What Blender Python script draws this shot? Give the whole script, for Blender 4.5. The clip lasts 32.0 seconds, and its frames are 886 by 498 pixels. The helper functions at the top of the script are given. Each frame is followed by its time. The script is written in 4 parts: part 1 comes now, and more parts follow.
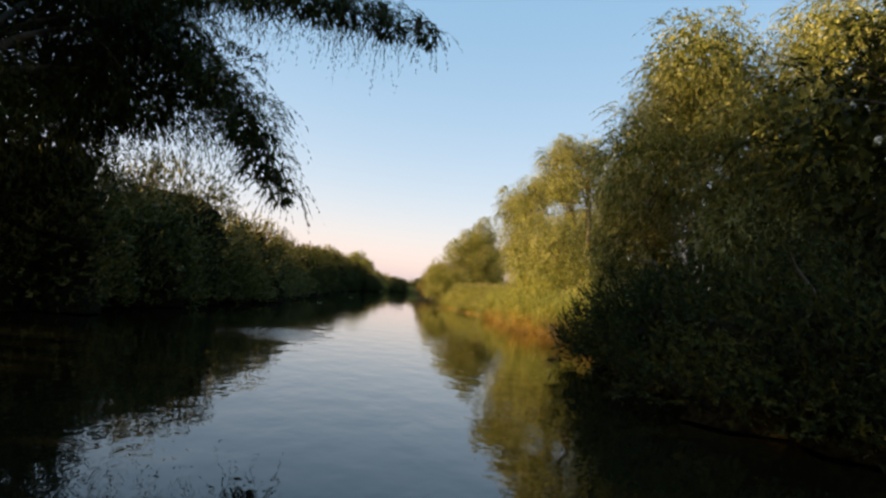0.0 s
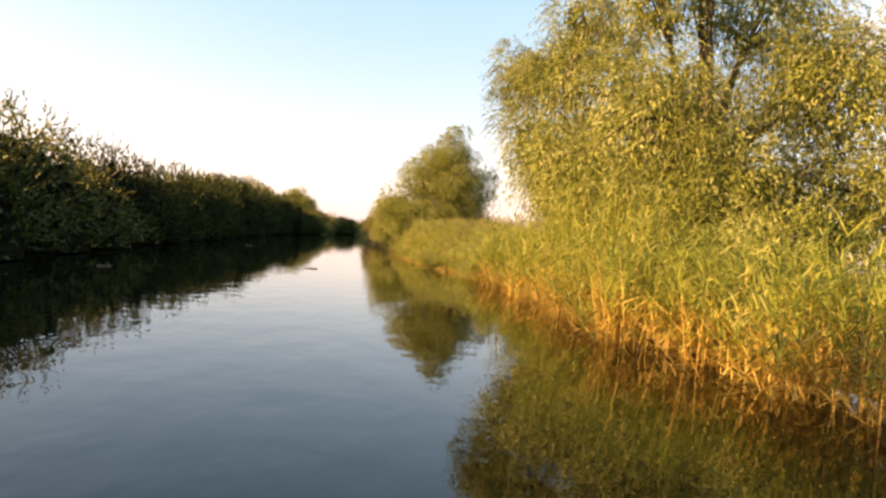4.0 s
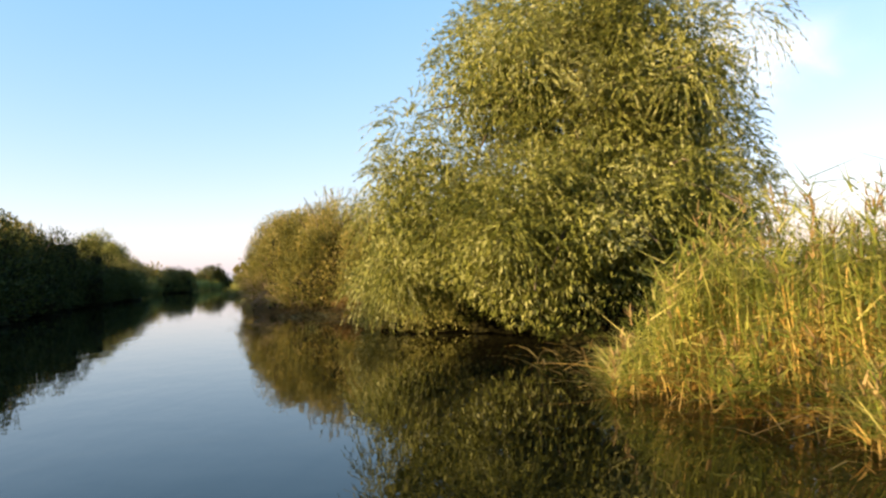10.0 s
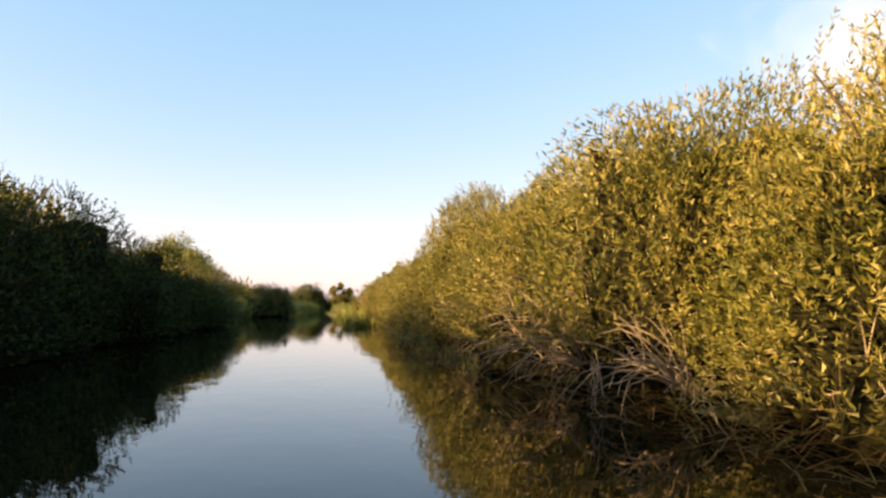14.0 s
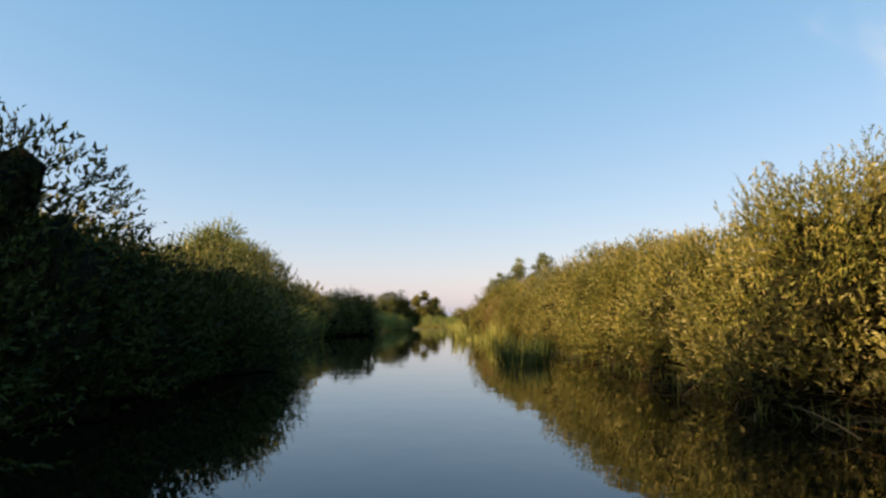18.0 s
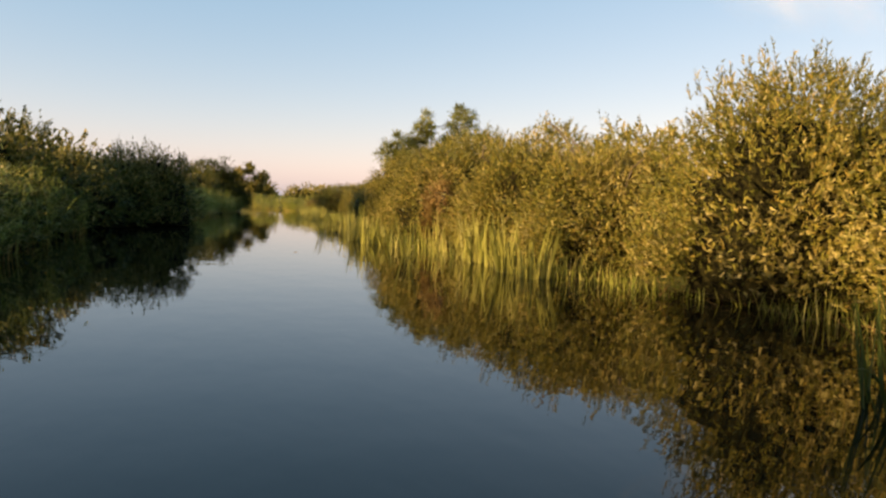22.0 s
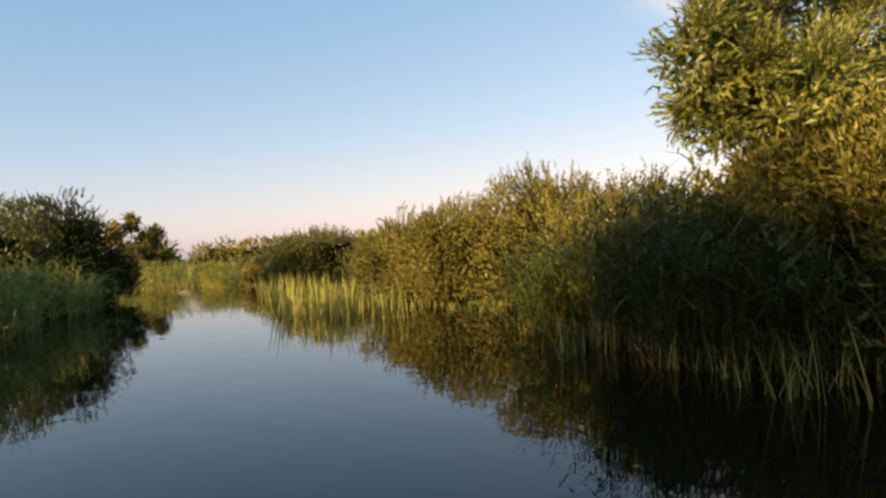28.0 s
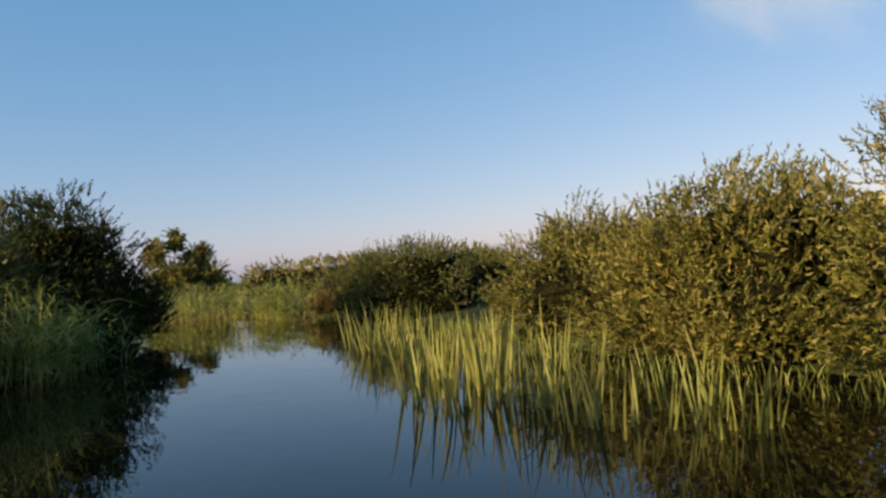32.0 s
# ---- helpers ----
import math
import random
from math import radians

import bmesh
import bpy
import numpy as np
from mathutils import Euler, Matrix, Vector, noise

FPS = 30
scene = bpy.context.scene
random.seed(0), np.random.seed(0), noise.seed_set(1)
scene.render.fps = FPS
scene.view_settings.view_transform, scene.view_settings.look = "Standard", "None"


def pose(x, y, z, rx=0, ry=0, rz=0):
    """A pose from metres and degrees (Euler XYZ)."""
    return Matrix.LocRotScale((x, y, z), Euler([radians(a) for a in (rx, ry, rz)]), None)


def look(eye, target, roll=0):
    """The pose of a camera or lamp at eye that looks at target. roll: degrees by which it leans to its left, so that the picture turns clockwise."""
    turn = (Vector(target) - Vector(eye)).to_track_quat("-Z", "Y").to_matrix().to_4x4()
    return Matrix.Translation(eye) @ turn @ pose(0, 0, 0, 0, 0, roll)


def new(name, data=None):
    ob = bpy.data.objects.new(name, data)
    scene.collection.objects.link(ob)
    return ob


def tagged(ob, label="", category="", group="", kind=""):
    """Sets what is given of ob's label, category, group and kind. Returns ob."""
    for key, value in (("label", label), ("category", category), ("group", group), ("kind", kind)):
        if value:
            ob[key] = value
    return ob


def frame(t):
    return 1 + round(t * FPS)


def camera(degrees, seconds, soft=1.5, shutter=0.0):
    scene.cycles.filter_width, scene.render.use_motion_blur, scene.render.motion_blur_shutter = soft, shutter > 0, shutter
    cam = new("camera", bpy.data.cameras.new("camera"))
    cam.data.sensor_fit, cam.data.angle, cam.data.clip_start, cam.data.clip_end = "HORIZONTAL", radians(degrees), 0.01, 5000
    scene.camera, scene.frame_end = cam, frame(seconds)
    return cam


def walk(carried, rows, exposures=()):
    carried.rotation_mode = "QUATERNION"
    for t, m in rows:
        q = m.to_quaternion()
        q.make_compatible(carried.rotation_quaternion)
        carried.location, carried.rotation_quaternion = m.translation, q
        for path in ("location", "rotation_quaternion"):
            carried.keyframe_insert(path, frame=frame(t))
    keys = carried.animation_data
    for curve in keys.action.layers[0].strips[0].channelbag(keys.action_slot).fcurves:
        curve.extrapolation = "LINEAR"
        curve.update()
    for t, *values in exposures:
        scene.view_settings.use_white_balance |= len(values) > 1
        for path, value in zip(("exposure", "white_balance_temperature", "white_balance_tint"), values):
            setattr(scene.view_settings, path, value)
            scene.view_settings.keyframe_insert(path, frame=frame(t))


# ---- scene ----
cam = camera(63.54, 32.0, soft=2.5)
EYE = 1.2
# seconds, x, y, then yaw to the left, pitch up and lean in degrees
PATH = [
    (0.0, 0.000, 0.000, 1.59, 3.31, 6.39),
    (0.5, -0.149, 2.359, 3.85, 3.12, 8.43),
    (1.0, -0.281, 4.507, 2.74, 2.42, 8.24),
    (1.5, -0.339, 6.694, 1.79, 1.07, 7.43),
    (2.0, -0.321, 8.908, 1.77, -1.60, 7.72),
    (2.5, -0.261, 11.126, 0.71, -2.30, 7.57),
    (3.0, -0.247, 13.435, 2.92, 0.20, 8.52),
    (3.5, -0.253, 15.895, 2.55, -0.48, 7.27),
    (4.0, -0.291, 18.648, -2.40, -1.05, 5.20),
    (4.5, -0.381, 21.567, -9.67, -1.33, 2.33),
    (5.0, -0.548, 24.528, -17.02, -1.21, -0.28),
    (5.5, -0.813, 27.406, -22.23, -0.56, -1.70),
    (6.0, -1.200, 30.074, -23.08, 0.71, -2.33),
    (6.5, -1.616, 32.578, -15.90, 3.84, -2.47),
    (7.0, -2.124, 34.952, -16.78, 4.03, -2.23),
    (7.5, -2.652, 37.402, -18.16, 3.73, -1.41),
    (8.0, -3.164, 39.991, -18.01, 1.91, -2.00),
    (8.5, -3.607, 42.578, -18.12, 1.63, -1.71),
    (9.0, -4.010, 45.297, -15.85, 1.59, -1.40),
    (9.5, -4.440, 48.146, -16.38, 1.76, -1.60),
    (10.0, -4.801, 51.003, -15.87, 2.02, -1.63),
    (10.5, -5.080, 53.789, -16.05, 1.88, -2.26),
    (11.0, -5.298, 56.417, -17.04, 1.20, -2.48),
    (11.5, -5.562, 58.912, -17.05, 1.46, -1.49),
    (12.0, -5.830, 61.192, -16.61, 0.81, -1.62),
    (12.5, -6.149, 63.411, -15.84, 0.18, -2.16),
    (13.0, -6.514, 65.699, -15.32, 0.66, -1.84),
    (13.5, -6.875, 68.236, -12.21, -0.14, -0.43),
    (14.0, -7.216, 70.867, -9.67, 4.40, 0.53),
    (14.5, -7.566, 73.465, -8.82, 4.31, 0.79),
    (15.0, -7.956, 76.146, -9.13, 3.69, 0.52),
    (15.5, -8.028, 77.899, -5.95, 1.42, 0.59),
    (16.0, -8.189, 79.804, -4.44, -1.14, 0.34),
    (16.5, -8.406, 81.861, -4.06, -3.00, 0.39),
    (17.0, -8.647, 84.067, -4.29, -3.20, 0.84),
    (17.5, -8.880, 86.423, -4.60, -0.74, 1.24),
    (18.0, -9.071, 88.928, -4.46, 5.34, 0.42),
    (18.5, -9.180, 91.581, -4.74, 5.00, 1.64),
    (19.0, -9.228, 93.925, -1.97, -0.25, 0.90),
    (19.5, -9.314, 96.181, -6.00, -1.95, 4.30),
    (20.0, -9.466, 98.292, -6.89, -2.15, 3.79),
    (20.5, -9.582, 100.505, -7.37, -0.30, 2.08),
    (21.0, -9.668, 102.585, -10.74, -0.08, 1.40),
    (21.5, -9.750, 104.728, -19.58, 0.14, 1.36),
    (22.0, -9.853, 106.882, -19.64, -3.84, 2.07),
    (22.5, -10.029, 109.035, -20.46, -8.04, 1.35),
    (23.0, -10.200, 111.421, -17.65, -2.96, -0.28),
    (23.5, -9.993, 114.365, -17.61, -2.67, -2.49),
    (24.0, -9.446, 118.283, -19.17, -1.56, -1.97),
    (24.5, -9.019, 121.257, -18.27, -2.45, -1.61),
    (25.0, -8.917, 122.969, -18.18, 2.74, -1.53),
    (25.5, -8.915, 124.438, -17.89, 0.53, -2.68),
    (26.0, -8.865, 125.918, -17.44, -0.63, -2.88),
    (26.5, -8.711, 127.391, -18.32, -0.89, -2.18),
    (27.0, -8.487, 128.716, -21.16, -0.91, -2.11),
    (27.5, -8.216, 129.994, -24.70, -0.72, -2.62),
    (28.0, -7.917, 131.326, -27.68, -0.35, -3.35),
    (28.5, -7.650, 132.950, -28.80, 0.18, -3.40),
    (29.0, -7.328, 134.554, -26.82, 0.83, -1.05),
    (29.5, -7.176, 135.375, -22.54, 3.34, -0.09),
    (30.0, -7.067, 136.024, -20.13, 3.19, -1.53),
    (30.5, -6.973, 136.703, -24.31, 1.95, 0.20),
    (31.0, -6.883, 137.365, -24.78, 6.24, -1.51),
    (31.5, -6.796, 138.083, -23.87, 5.03, -2.01),
    (32.0, -6.739, 138.810, -23.89, 1.61, -3.80),
]


def eye_pose(x, y, yaw, pitch, lean):
    return pose(x, y, EYE, 0, 0, yaw) @ pose(0, 0, 0, 90 + pitch, 0, 0) @ pose(0, 0, 0, 0, 0, lean)


EXPOSURES = [(0.0, 1.68, 8190, 12), (2.0, 1.55, 8900, 13), (3.0, 1.92, 9700, 20), (5.5, 2.3, 9140, 10), (6.1, 2.2, 8920, 10), (7.0, 1.75, 7460, 7), (8.0, 1.44, 6950, 4), (8.5, 1.5, 6850, 4), (9.0, 1.72, 7150, 4), (10.0, 1.93, 7240, 6), (11.0, 1.9, 7660, 7), (13.0, 2.0, 8800, 12), (14.0, 2.0, 8300, 14), (15.0, 1.45, 6720, 5), (18.0, 1.45, 7040, 6), (19.0, 1.15, 6400, 3), (20.0, 1.52, 7880, 9), (22.0, 1.52, 8400, 11), (23.0, 1.9, 8940, 10), (24.0, 1.68, 8370, 9), (25.0, 1.58, 8250, 12), (26.0, 1.42, 7700, 11), (29.0, 1.45, 7560, 8), (30.0, 1.22, 6450, 5), (32.0, 0.96, 6200, 4)]
walk(cam, [(t, eye_pose(*p)) for t, *p in PATH], EXPOSURES)

# ---------------------------------------------------------------- light
SUN_ELEVATION, SUN_ROTATION = radians(15), radians(259)
SUN_FROM = Vector((math.sin(SUN_ROTATION) * math.cos(SUN_ELEVATION), math.cos(SUN_ROTATION) * math.cos(SUN_ELEVATION), math.sin(SUN_ELEVATION)))
world = bpy.data.worlds.new("sky")
scene.world = world
world.use_nodes = True
wn = world.node_tree.nodes
sky = wn.new("ShaderNodeTexSky")
sky.sky_type, sky.sun_disc = "NISHITA", False
sky.sun_elevation, sky.sun_rotation = SUN_ELEVATION, SUN_ROTATION
sky.air_density, sky.dust_density, sky.ozone_density = 1.0, 0.8, 3.0
wn["Background"].inputs["Strength"].default_value = 0.097
tint = wn.new("ShaderNodeMix")
tint.data_type, tint.blend_type = "RGBA", "MULTIPLY"
tint.inputs[0].default_value, tint.inputs[7].default_value = 1.0, (1.02, 0.56, 0.42, 1)
world.node_tree.links.new(sky.outputs[0], tint.inputs[6])
veil = wn.new("ShaderNodeMix")
veil.data_type, veil.blend_type = "RGBA", "ADD"
veil.inputs[0].default_value, veil.inputs[7].default_value = 1.0, (0.0, 0.90, 1.90, 1)
world.node_tree.links.new(tint.outputs[2], veil.inputs[6])
world.node_tree.links.new(veil.outputs[2], wn["Background"].inputs["Color"])
sun = new("sun", bpy.data.lights.new("sun", "SUN"))
sun.data.energy, sun.data.angle, sun.data.color = 5.0, radians(0.6), (1.0, 0.76, 0.44)
sun.matrix_world = look((0, 0, 60), Vector((0, 0, 60)) - SUN_FROM)


# ---------------------------------------------------------------- materials
def material(name):
    m = bpy.data.materials.new(name)
    m.use_nodes = True
    n = m.node_tree.nodes
    return m, n, m.node_tree.links, n["Principled BSDF"]


def ramp(n, stops):
    r = n.new("ShaderNodeValToRGB")
    e = r.color_ramp.elements
    e[0].position, e[0].color = stops[0][0], (*stops[0][1], 1)
    e[1].position, e[1].color = stops[-1][0], (*stops[-1][1], 1)
    for p, c in stops[1:-1]:
        e.new(p).color = (*c, 1)
    return r


def leaf_material(name, stops, thin=0.35, rough=0.5, patch=0.45, shine=0.2):
    """Leaves: each one its own tint, drifting in patches over the plant, with light showing through."""
    m, n, l, b = material(name)
    geo, tex, noi, mix = n.new("ShaderNodeNewGeometry"), n.new("ShaderNodeTexCoord"), n.new("ShaderNodeTexNoise"), n.new("ShaderNodeMath")
    noi.inputs["Scale"].default_value, noi.inputs["Detail"].default_value = 0.8, 3
    l.new(geo.outputs["Position"], noi.inputs["Vector"])
    mix.operation = "MULTIPLY_ADD"
    sub = n.new("ShaderNodeMath")
    sub.operation = "SUBTRACT"
    l.new(noi.outputs["Fac"], sub.inputs[0])
    sub.inputs[1].default_value = 0.5
    l.new(sub.outputs[0], mix.inputs[0])
    mix.inputs[1].default_value = patch * 4
    l.new(geo.outputs["Random Per Island"], mix.inputs[2])
    r = ramp(n, stops)
    l.new(mix.outputs[0], r.inputs[0])
    l.new(r.outputs[0], b.inputs["Base Color"])
    b.inputs["Roughness"].default_value = rough
    b.inputs["Specular IOR Level"].default_value = shine
    t, ms = n.new("ShaderNodeBsdfTranslucent"), n.new("ShaderNodeMixShader")
    l.new(r.outputs[0], t.inputs["Color"])
    ms.inputs[0].default_value = thin
    l.new(b.outputs[0], ms.inputs[1])
    l.new(t.outputs[0], ms.inputs[2])
    l.new(ms.outputs[0], n["Material Output"].inputs["Surface"])
    return m


def solid(name, stops, rough=0.8, scale=6.0, bump=0.3, spec=0.3):
    m, n, l, b = material(name)
    geo, big, fine = n.new("ShaderNodeNewGeometry"), n.new("ShaderNodeTexNoise"), n.new("ShaderNodeTexNoise")
    big.inputs["Scale"].default_value, big.inputs["Detail"].default_value = scale, 6
    fine.inputs["Scale"].default_value, fine.inputs["Detail"].default_value = scale * 9, 4
    l.new(geo.outputs["Position"], big.inputs["Vector"])
    l.new(geo.outputs["Position"], fine.inputs["Vector"])
    r, bp = ramp(n, stops), n.new("ShaderNodeBump")
    l.new(big.outputs["Fac"], r.inputs[0])
    l.new(r.outputs[0], b.inputs["Base Color"])
    bp.inputs["Strength"].default_value, bp.inputs["Distance"].default_value = bump, 0.02
    l.new(fine.outputs["Fac"], bp.inputs["Height"])
    l.new(bp.outputs[0], b.inputs["Normal"])
    b.inputs["Roughness"].default_value, b.inputs["Specular IOR Level"].default_value = rough, spec
    return m


WILLOW = leaf_material("willow_leaf", [(0.0, (0.058, 0.066, 0.014)), (0.4, (0.132, 0.144, 0.028)), (0.75, (0.24, 0.24, 0.06)), (1.0, (0.36, 0.36, 0.16))], thin=0.4)
PALE_WILLOW = leaf_material("pale_willow_leaf", [(0.0, (0.12, 0.125, 0.03)), (0.5, (0.25, 0.235, 0.06)), (1.0, (0.42, 0.38, 0.15))], thin=0.4)
SALLOW = leaf_material("sallow_leaf", [(0.0, (0.064, 0.067, 0.014)), (0.35, (0.125, 0.120, 0.024)), (0.7, (0.20, 0.172, 0.038)), (0.9, (0.27, 0.195, 0.05)), (1.0, (0.34, 0.28, 0.11))], thin=0.28, patch=0.5)
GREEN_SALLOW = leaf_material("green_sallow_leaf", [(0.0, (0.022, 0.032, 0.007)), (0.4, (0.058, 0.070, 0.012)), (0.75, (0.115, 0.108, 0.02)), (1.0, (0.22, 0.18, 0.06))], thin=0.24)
OLIVE_SALLOW = leaf_material("olive_sallow_leaf", [(0.0, (0.034, 0.037, 0.007)), (0.35, (0.085, 0.083, 0.014)), (0.7, (0.145, 0.128, 0.022)), (1.0, (0.27, 0.215, 0.06))], thin=0.25, patch=0.5)
# leaf colour darkened to stand in for shade on near-black plants
SHADE_LEAF = leaf_material("shade_leaf", [(0.0, (0.008, 0.013, 0.004)), (0.5, (0.026, 0.036, 0.008)), (1.0, (0.065, 0.068, 0.014))], thin=0.10, rough=0.65, shine=0.08)
RUST_LEAF = leaf_material("dry_herb", [(0.0, (0.09, 0.05, 0.016)), (0.5, (0.18, 0.105, 0.034)), (1.0, (0.29, 0.20, 0.08))])
REED_GREEN = leaf_material("reed_leaf", [(0.0, (0.09, 0.12, 0.022)), (0.5, (0.235, 0.255, 0.05)), (0.85, (0.38, 0.365, 0.09)), (1.0, (0.50, 0.44, 0.16))], thin=0.45, patch=0.25)
REED_STRAW = leaf_material("reed_straw", [(0.0, (0.24, 0.135, 0.03)), (0.5, (0.44, 0.27, 0.075)), (1.0, (0.60, 0.43, 0.16))], thin=0.25)
REED_PLUME = leaf_material("reed_plume", [(0.0, (0.12, 0.075, 0.03)), (0.5, (0.22, 0.145, 0.06)), (1.0, (0.33, 0.24, 0.11))], thin=0.3)
CATTAIL = leaf_material("cattail_leaf", [(0.0, (0.08, 0.105, 0.02)), (0.5, (0.22, 0.22, 0.05)), (1.0, (0.43, 0.37, 0.13))], thin=0.35, patch=0.2)
# darker cattail leaf: shade painted into the colour
SHADE_CATTAIL = leaf_material("shade_cattail_leaf", [(0.0, (0.02, 0.035, 0.008)), (0.6, (0.055, 0.075, 0.016)), (1.0, (0.14, 0.14, 0.04))], thin=0.3, patch=0.2)
BARK = solid("bark", [(0.3, (0.05, 0.038, 0.026)), (0.7, (0.14, 0.11, 0.08))], 0.9, 7, 0.6)
DEAD_WOOD = solid("dead_wood", [(0.3, (0.20, 0.14, 0.085)), (0.7, (0.38, 0.29, 0.19))], 0.8, 9, 0.4)
# near-black on purpose: shade inside the shrubs is put into this colour
SHADE_FILL = solid("shade_fill", [(0.38, (0.002, 0.002, 0.001)), (0.62, (0.022, 0.020, 0.007))], 0.95, 13, 1.0, 0.05)
SOIL = solid("meadow_soil", [(0.3, (0.022, 0.024, 0.009)), (0.48, (0.045, 0.052, 0.015)), (0.62, (0.075, 0.078, 0.022)), (0.8, (0.10, 0.085, 0.032))], 0.95, 0.35, 0.9, 0.1)

WATER, wnn, wl, wb = material("river_water")
wb.inputs["Base Color"].default_value = (0.007, 0.0065, 0.003, 1)
wb.inputs["Roughness"].default_value, wb.inputs["IOR"].default_value = 0.015, 1.33
wgeo, wmap, wno, wno2, wbp = (wnn.new("ShaderNode" + k) for k in ("NewGeometry", "Mapping", "TexNoise", "TexNoise", "Bump"))
wmap.inputs["Scale"].default_value = (1.0, 0.55, 1.0)
wl.new(wgeo.outputs["Position"], wmap.inputs["Vector"])
wno.inputs["Scale"].default_value, wno.inputs["Detail"].default_value = 2.2, 3
wno2.inputs["Scale"].default_value, wno2.inputs["Detail"].default_value = 0.25, 2
wl.new(wmap.outputs[0], wno.inputs["Vector"])
wl.new(wmap.outputs[0], wno2.inputs["Vector"])
wmul = wnn.new("ShaderNodeMath")
wmul.operation = "MULTIPLY"
wl.new(wno.outputs["Fac"], wmul.inputs[0])
wsep, wrange, wadd = wnn.new("ShaderNodeSeparateXYZ"), wnn.new("ShaderNodeMapRange"), wnn.new("ShaderNodeMath")
wl.new(wgeo.outputs["Position"], wsep.inputs[0])
wl.new(wsep.outputs["Y"], wrange.inputs["Value"])
for key, value in (("From Min", 16.0), ("From Max", 40.0), ("To Min", 1.5), ("To Max", 0.2)):
    wrange.inputs[key].default_value = value
wadd.operation = "ADD"
wl.new(wno2.outputs["Fac"], wadd.inputs[0])
wl.new(wrange.outputs[0], wadd.inputs[1])
wl.new(wadd.outputs[0], wmul.inputs[1])
wbp.inputs["Strength"].default_value, wbp.inputs["Distance"].default_value = 0.10, 0.05
wl.new(wmul.outputs[0], wbp.inputs["Height"])
# a patch of wavelets near the shaded bank at the start
wcen, wlen, wfade, wwave, wrip, wsum = (wnn.new("ShaderNode" + k) for k in ("Mapping", "VectorMath", "MapRange", "TexWave", "Math", "Math"))
wcen.inputs["Location"].default_value, wcen.inputs["Scale"].default_value = (2.0, -5.6, 0), (0.42, 0.4, 0)
wl.new(wgeo.outputs["Position"], wcen.inputs["Vector"])
wlen.operation = "LENGTH"
wl.new(wcen.outputs[0], wlen.inputs[0])
wl.new(wlen.outputs["Value"], wfade.inputs["Value"])
for key, value in (("From Min", 0.25), ("From Max", 1.0), ("To Min", 1.0), ("To Max", 0.0)):
    wfade.inputs[key].default_value = value
wwave.bands_direction = "Y"
wwave.inputs["Scale"].default_value, wwave.inputs["Distortion"].default_value, wwave.inputs["Detail"].default_value, wwave.inputs["Detail Scale"].default_value = 1.7, 5.0, 2, 0.8
wl.new(wgeo.outputs["Position"], wwave.inputs["Vector"])
wrip.operation, wsum.operation = "MULTIPLY", "MULTIPLY_ADD"
wl.new(wwave.outputs["Fac"], wrip.inputs[0])
wl.new(wfade.outputs[0], wrip.inputs[1])
wl.new(wrip.outputs[0], wsum.inputs[0])
wsum.inputs[1].default_value = 1.3
wl.new(wmul.outputs[0], wsum.inputs[2])
wl.new(wsum.outputs[0], wbp.inputs["Height"])
wl.new(wbp.outputs[0], wb.inputs["Normal"])

# ---------------------------------------------------------------- plan of the two banks
RIGHT_Y = (-60, 0, 14, 20, 23, 24.5, 26, 28, 31, 33, 35, 37, 39, 40.5, 42, 44.6, 48, 51, 57, 60, 62, 64.5, 66, 70, 72, 74, 77, 84, 100, 109, 112.5, 114.5, 118, 126, 129, 131, 134, 137, 139, 141, 143, 145, 148, 152, 158, 163, 167, 171, 175)
RIGHT_X = (4.2, 4.2, 4.3, 4.4, 4.2, 3.8, 3.2, 2.8, 2.7, 2.7, 2.5, 2.2, 2.0, 1.8, 1.4, 0.7, 0.1, -0.5, -0.9, -0.6, -0.2, 0.1, -0.3, -0.7, -1.5, -3.0, -3.4, -4.3, -4.0, -3.4, -2.9, -3.3, -4.0, -4.6, -4.0, -3.4, -2.8, -2.9, -2.5, -1.0, -1.6, -1.9, -2.0, -0.9, -1.2, -3.4, -7, -16, -40)
LEFT_Y = (-60, 0, 30, 50, 70, 88, 96, 105, 110, 115, 124, 130, 135, 140, 148, 153, 158, 162, 165, 168)
LEFT_X = (-6.5, -6.8, -7.6, -9.6, -11.6, -12.6, -12.3, -12.2, -12.4, -12.9, -13.2, -12.4, -10.8, -10.0, -8.8, -6.6, -6.4, -10.0, -17, -42)


def right_x(y):
    return np.interp(y, RIGHT_Y, RIGHT_X)


def left_x(y):
    return np.interp(y, LEFT_Y, LEFT_X)


def unit(v):
    return v / np.maximum(np.linalg.norm(v, axis=-1, keepdims=True), 1e-9)


def quads(name, V, F, mats, which=None, smooth=False):
    """A mesh from arrays, all faces with as many corners."""
    V, F = np.asarray(V, np.float32).reshape(-1, 3), np.asarray(F, np.int32)
    corners = F.shape[-1]
    me = bpy.data.meshes.new(name)
    me.vertices.add(len(V))
    me.vertices.foreach_set("co", V.ravel())
    me.loops.add(F.size)
    me.loops.foreach_set("vertex_index", F.ravel())
    me.polygons.add(len(F))
    me.polygons.foreach_set("loop_start", np.arange(0, F.size, corners, dtype=np.int32))
    me.polygons.foreach_set("loop_total", np.full(len(F), corners, np.int32))
    for m in mats:
        me.materials.append(m)
    if which is not None:
        me.polygons.foreach_set("material_index", np.asarray(which, np.int32))
    if smooth:
        me.polygons.foreach_set("use_smooth", np.ones(len(F), bool))
    me.update(calc_edges=True)
    return me


def part(name, mesh, parent, label=""):
    ob = new(name, mesh)
    ob.parent = parent
    return tagged(ob, label)


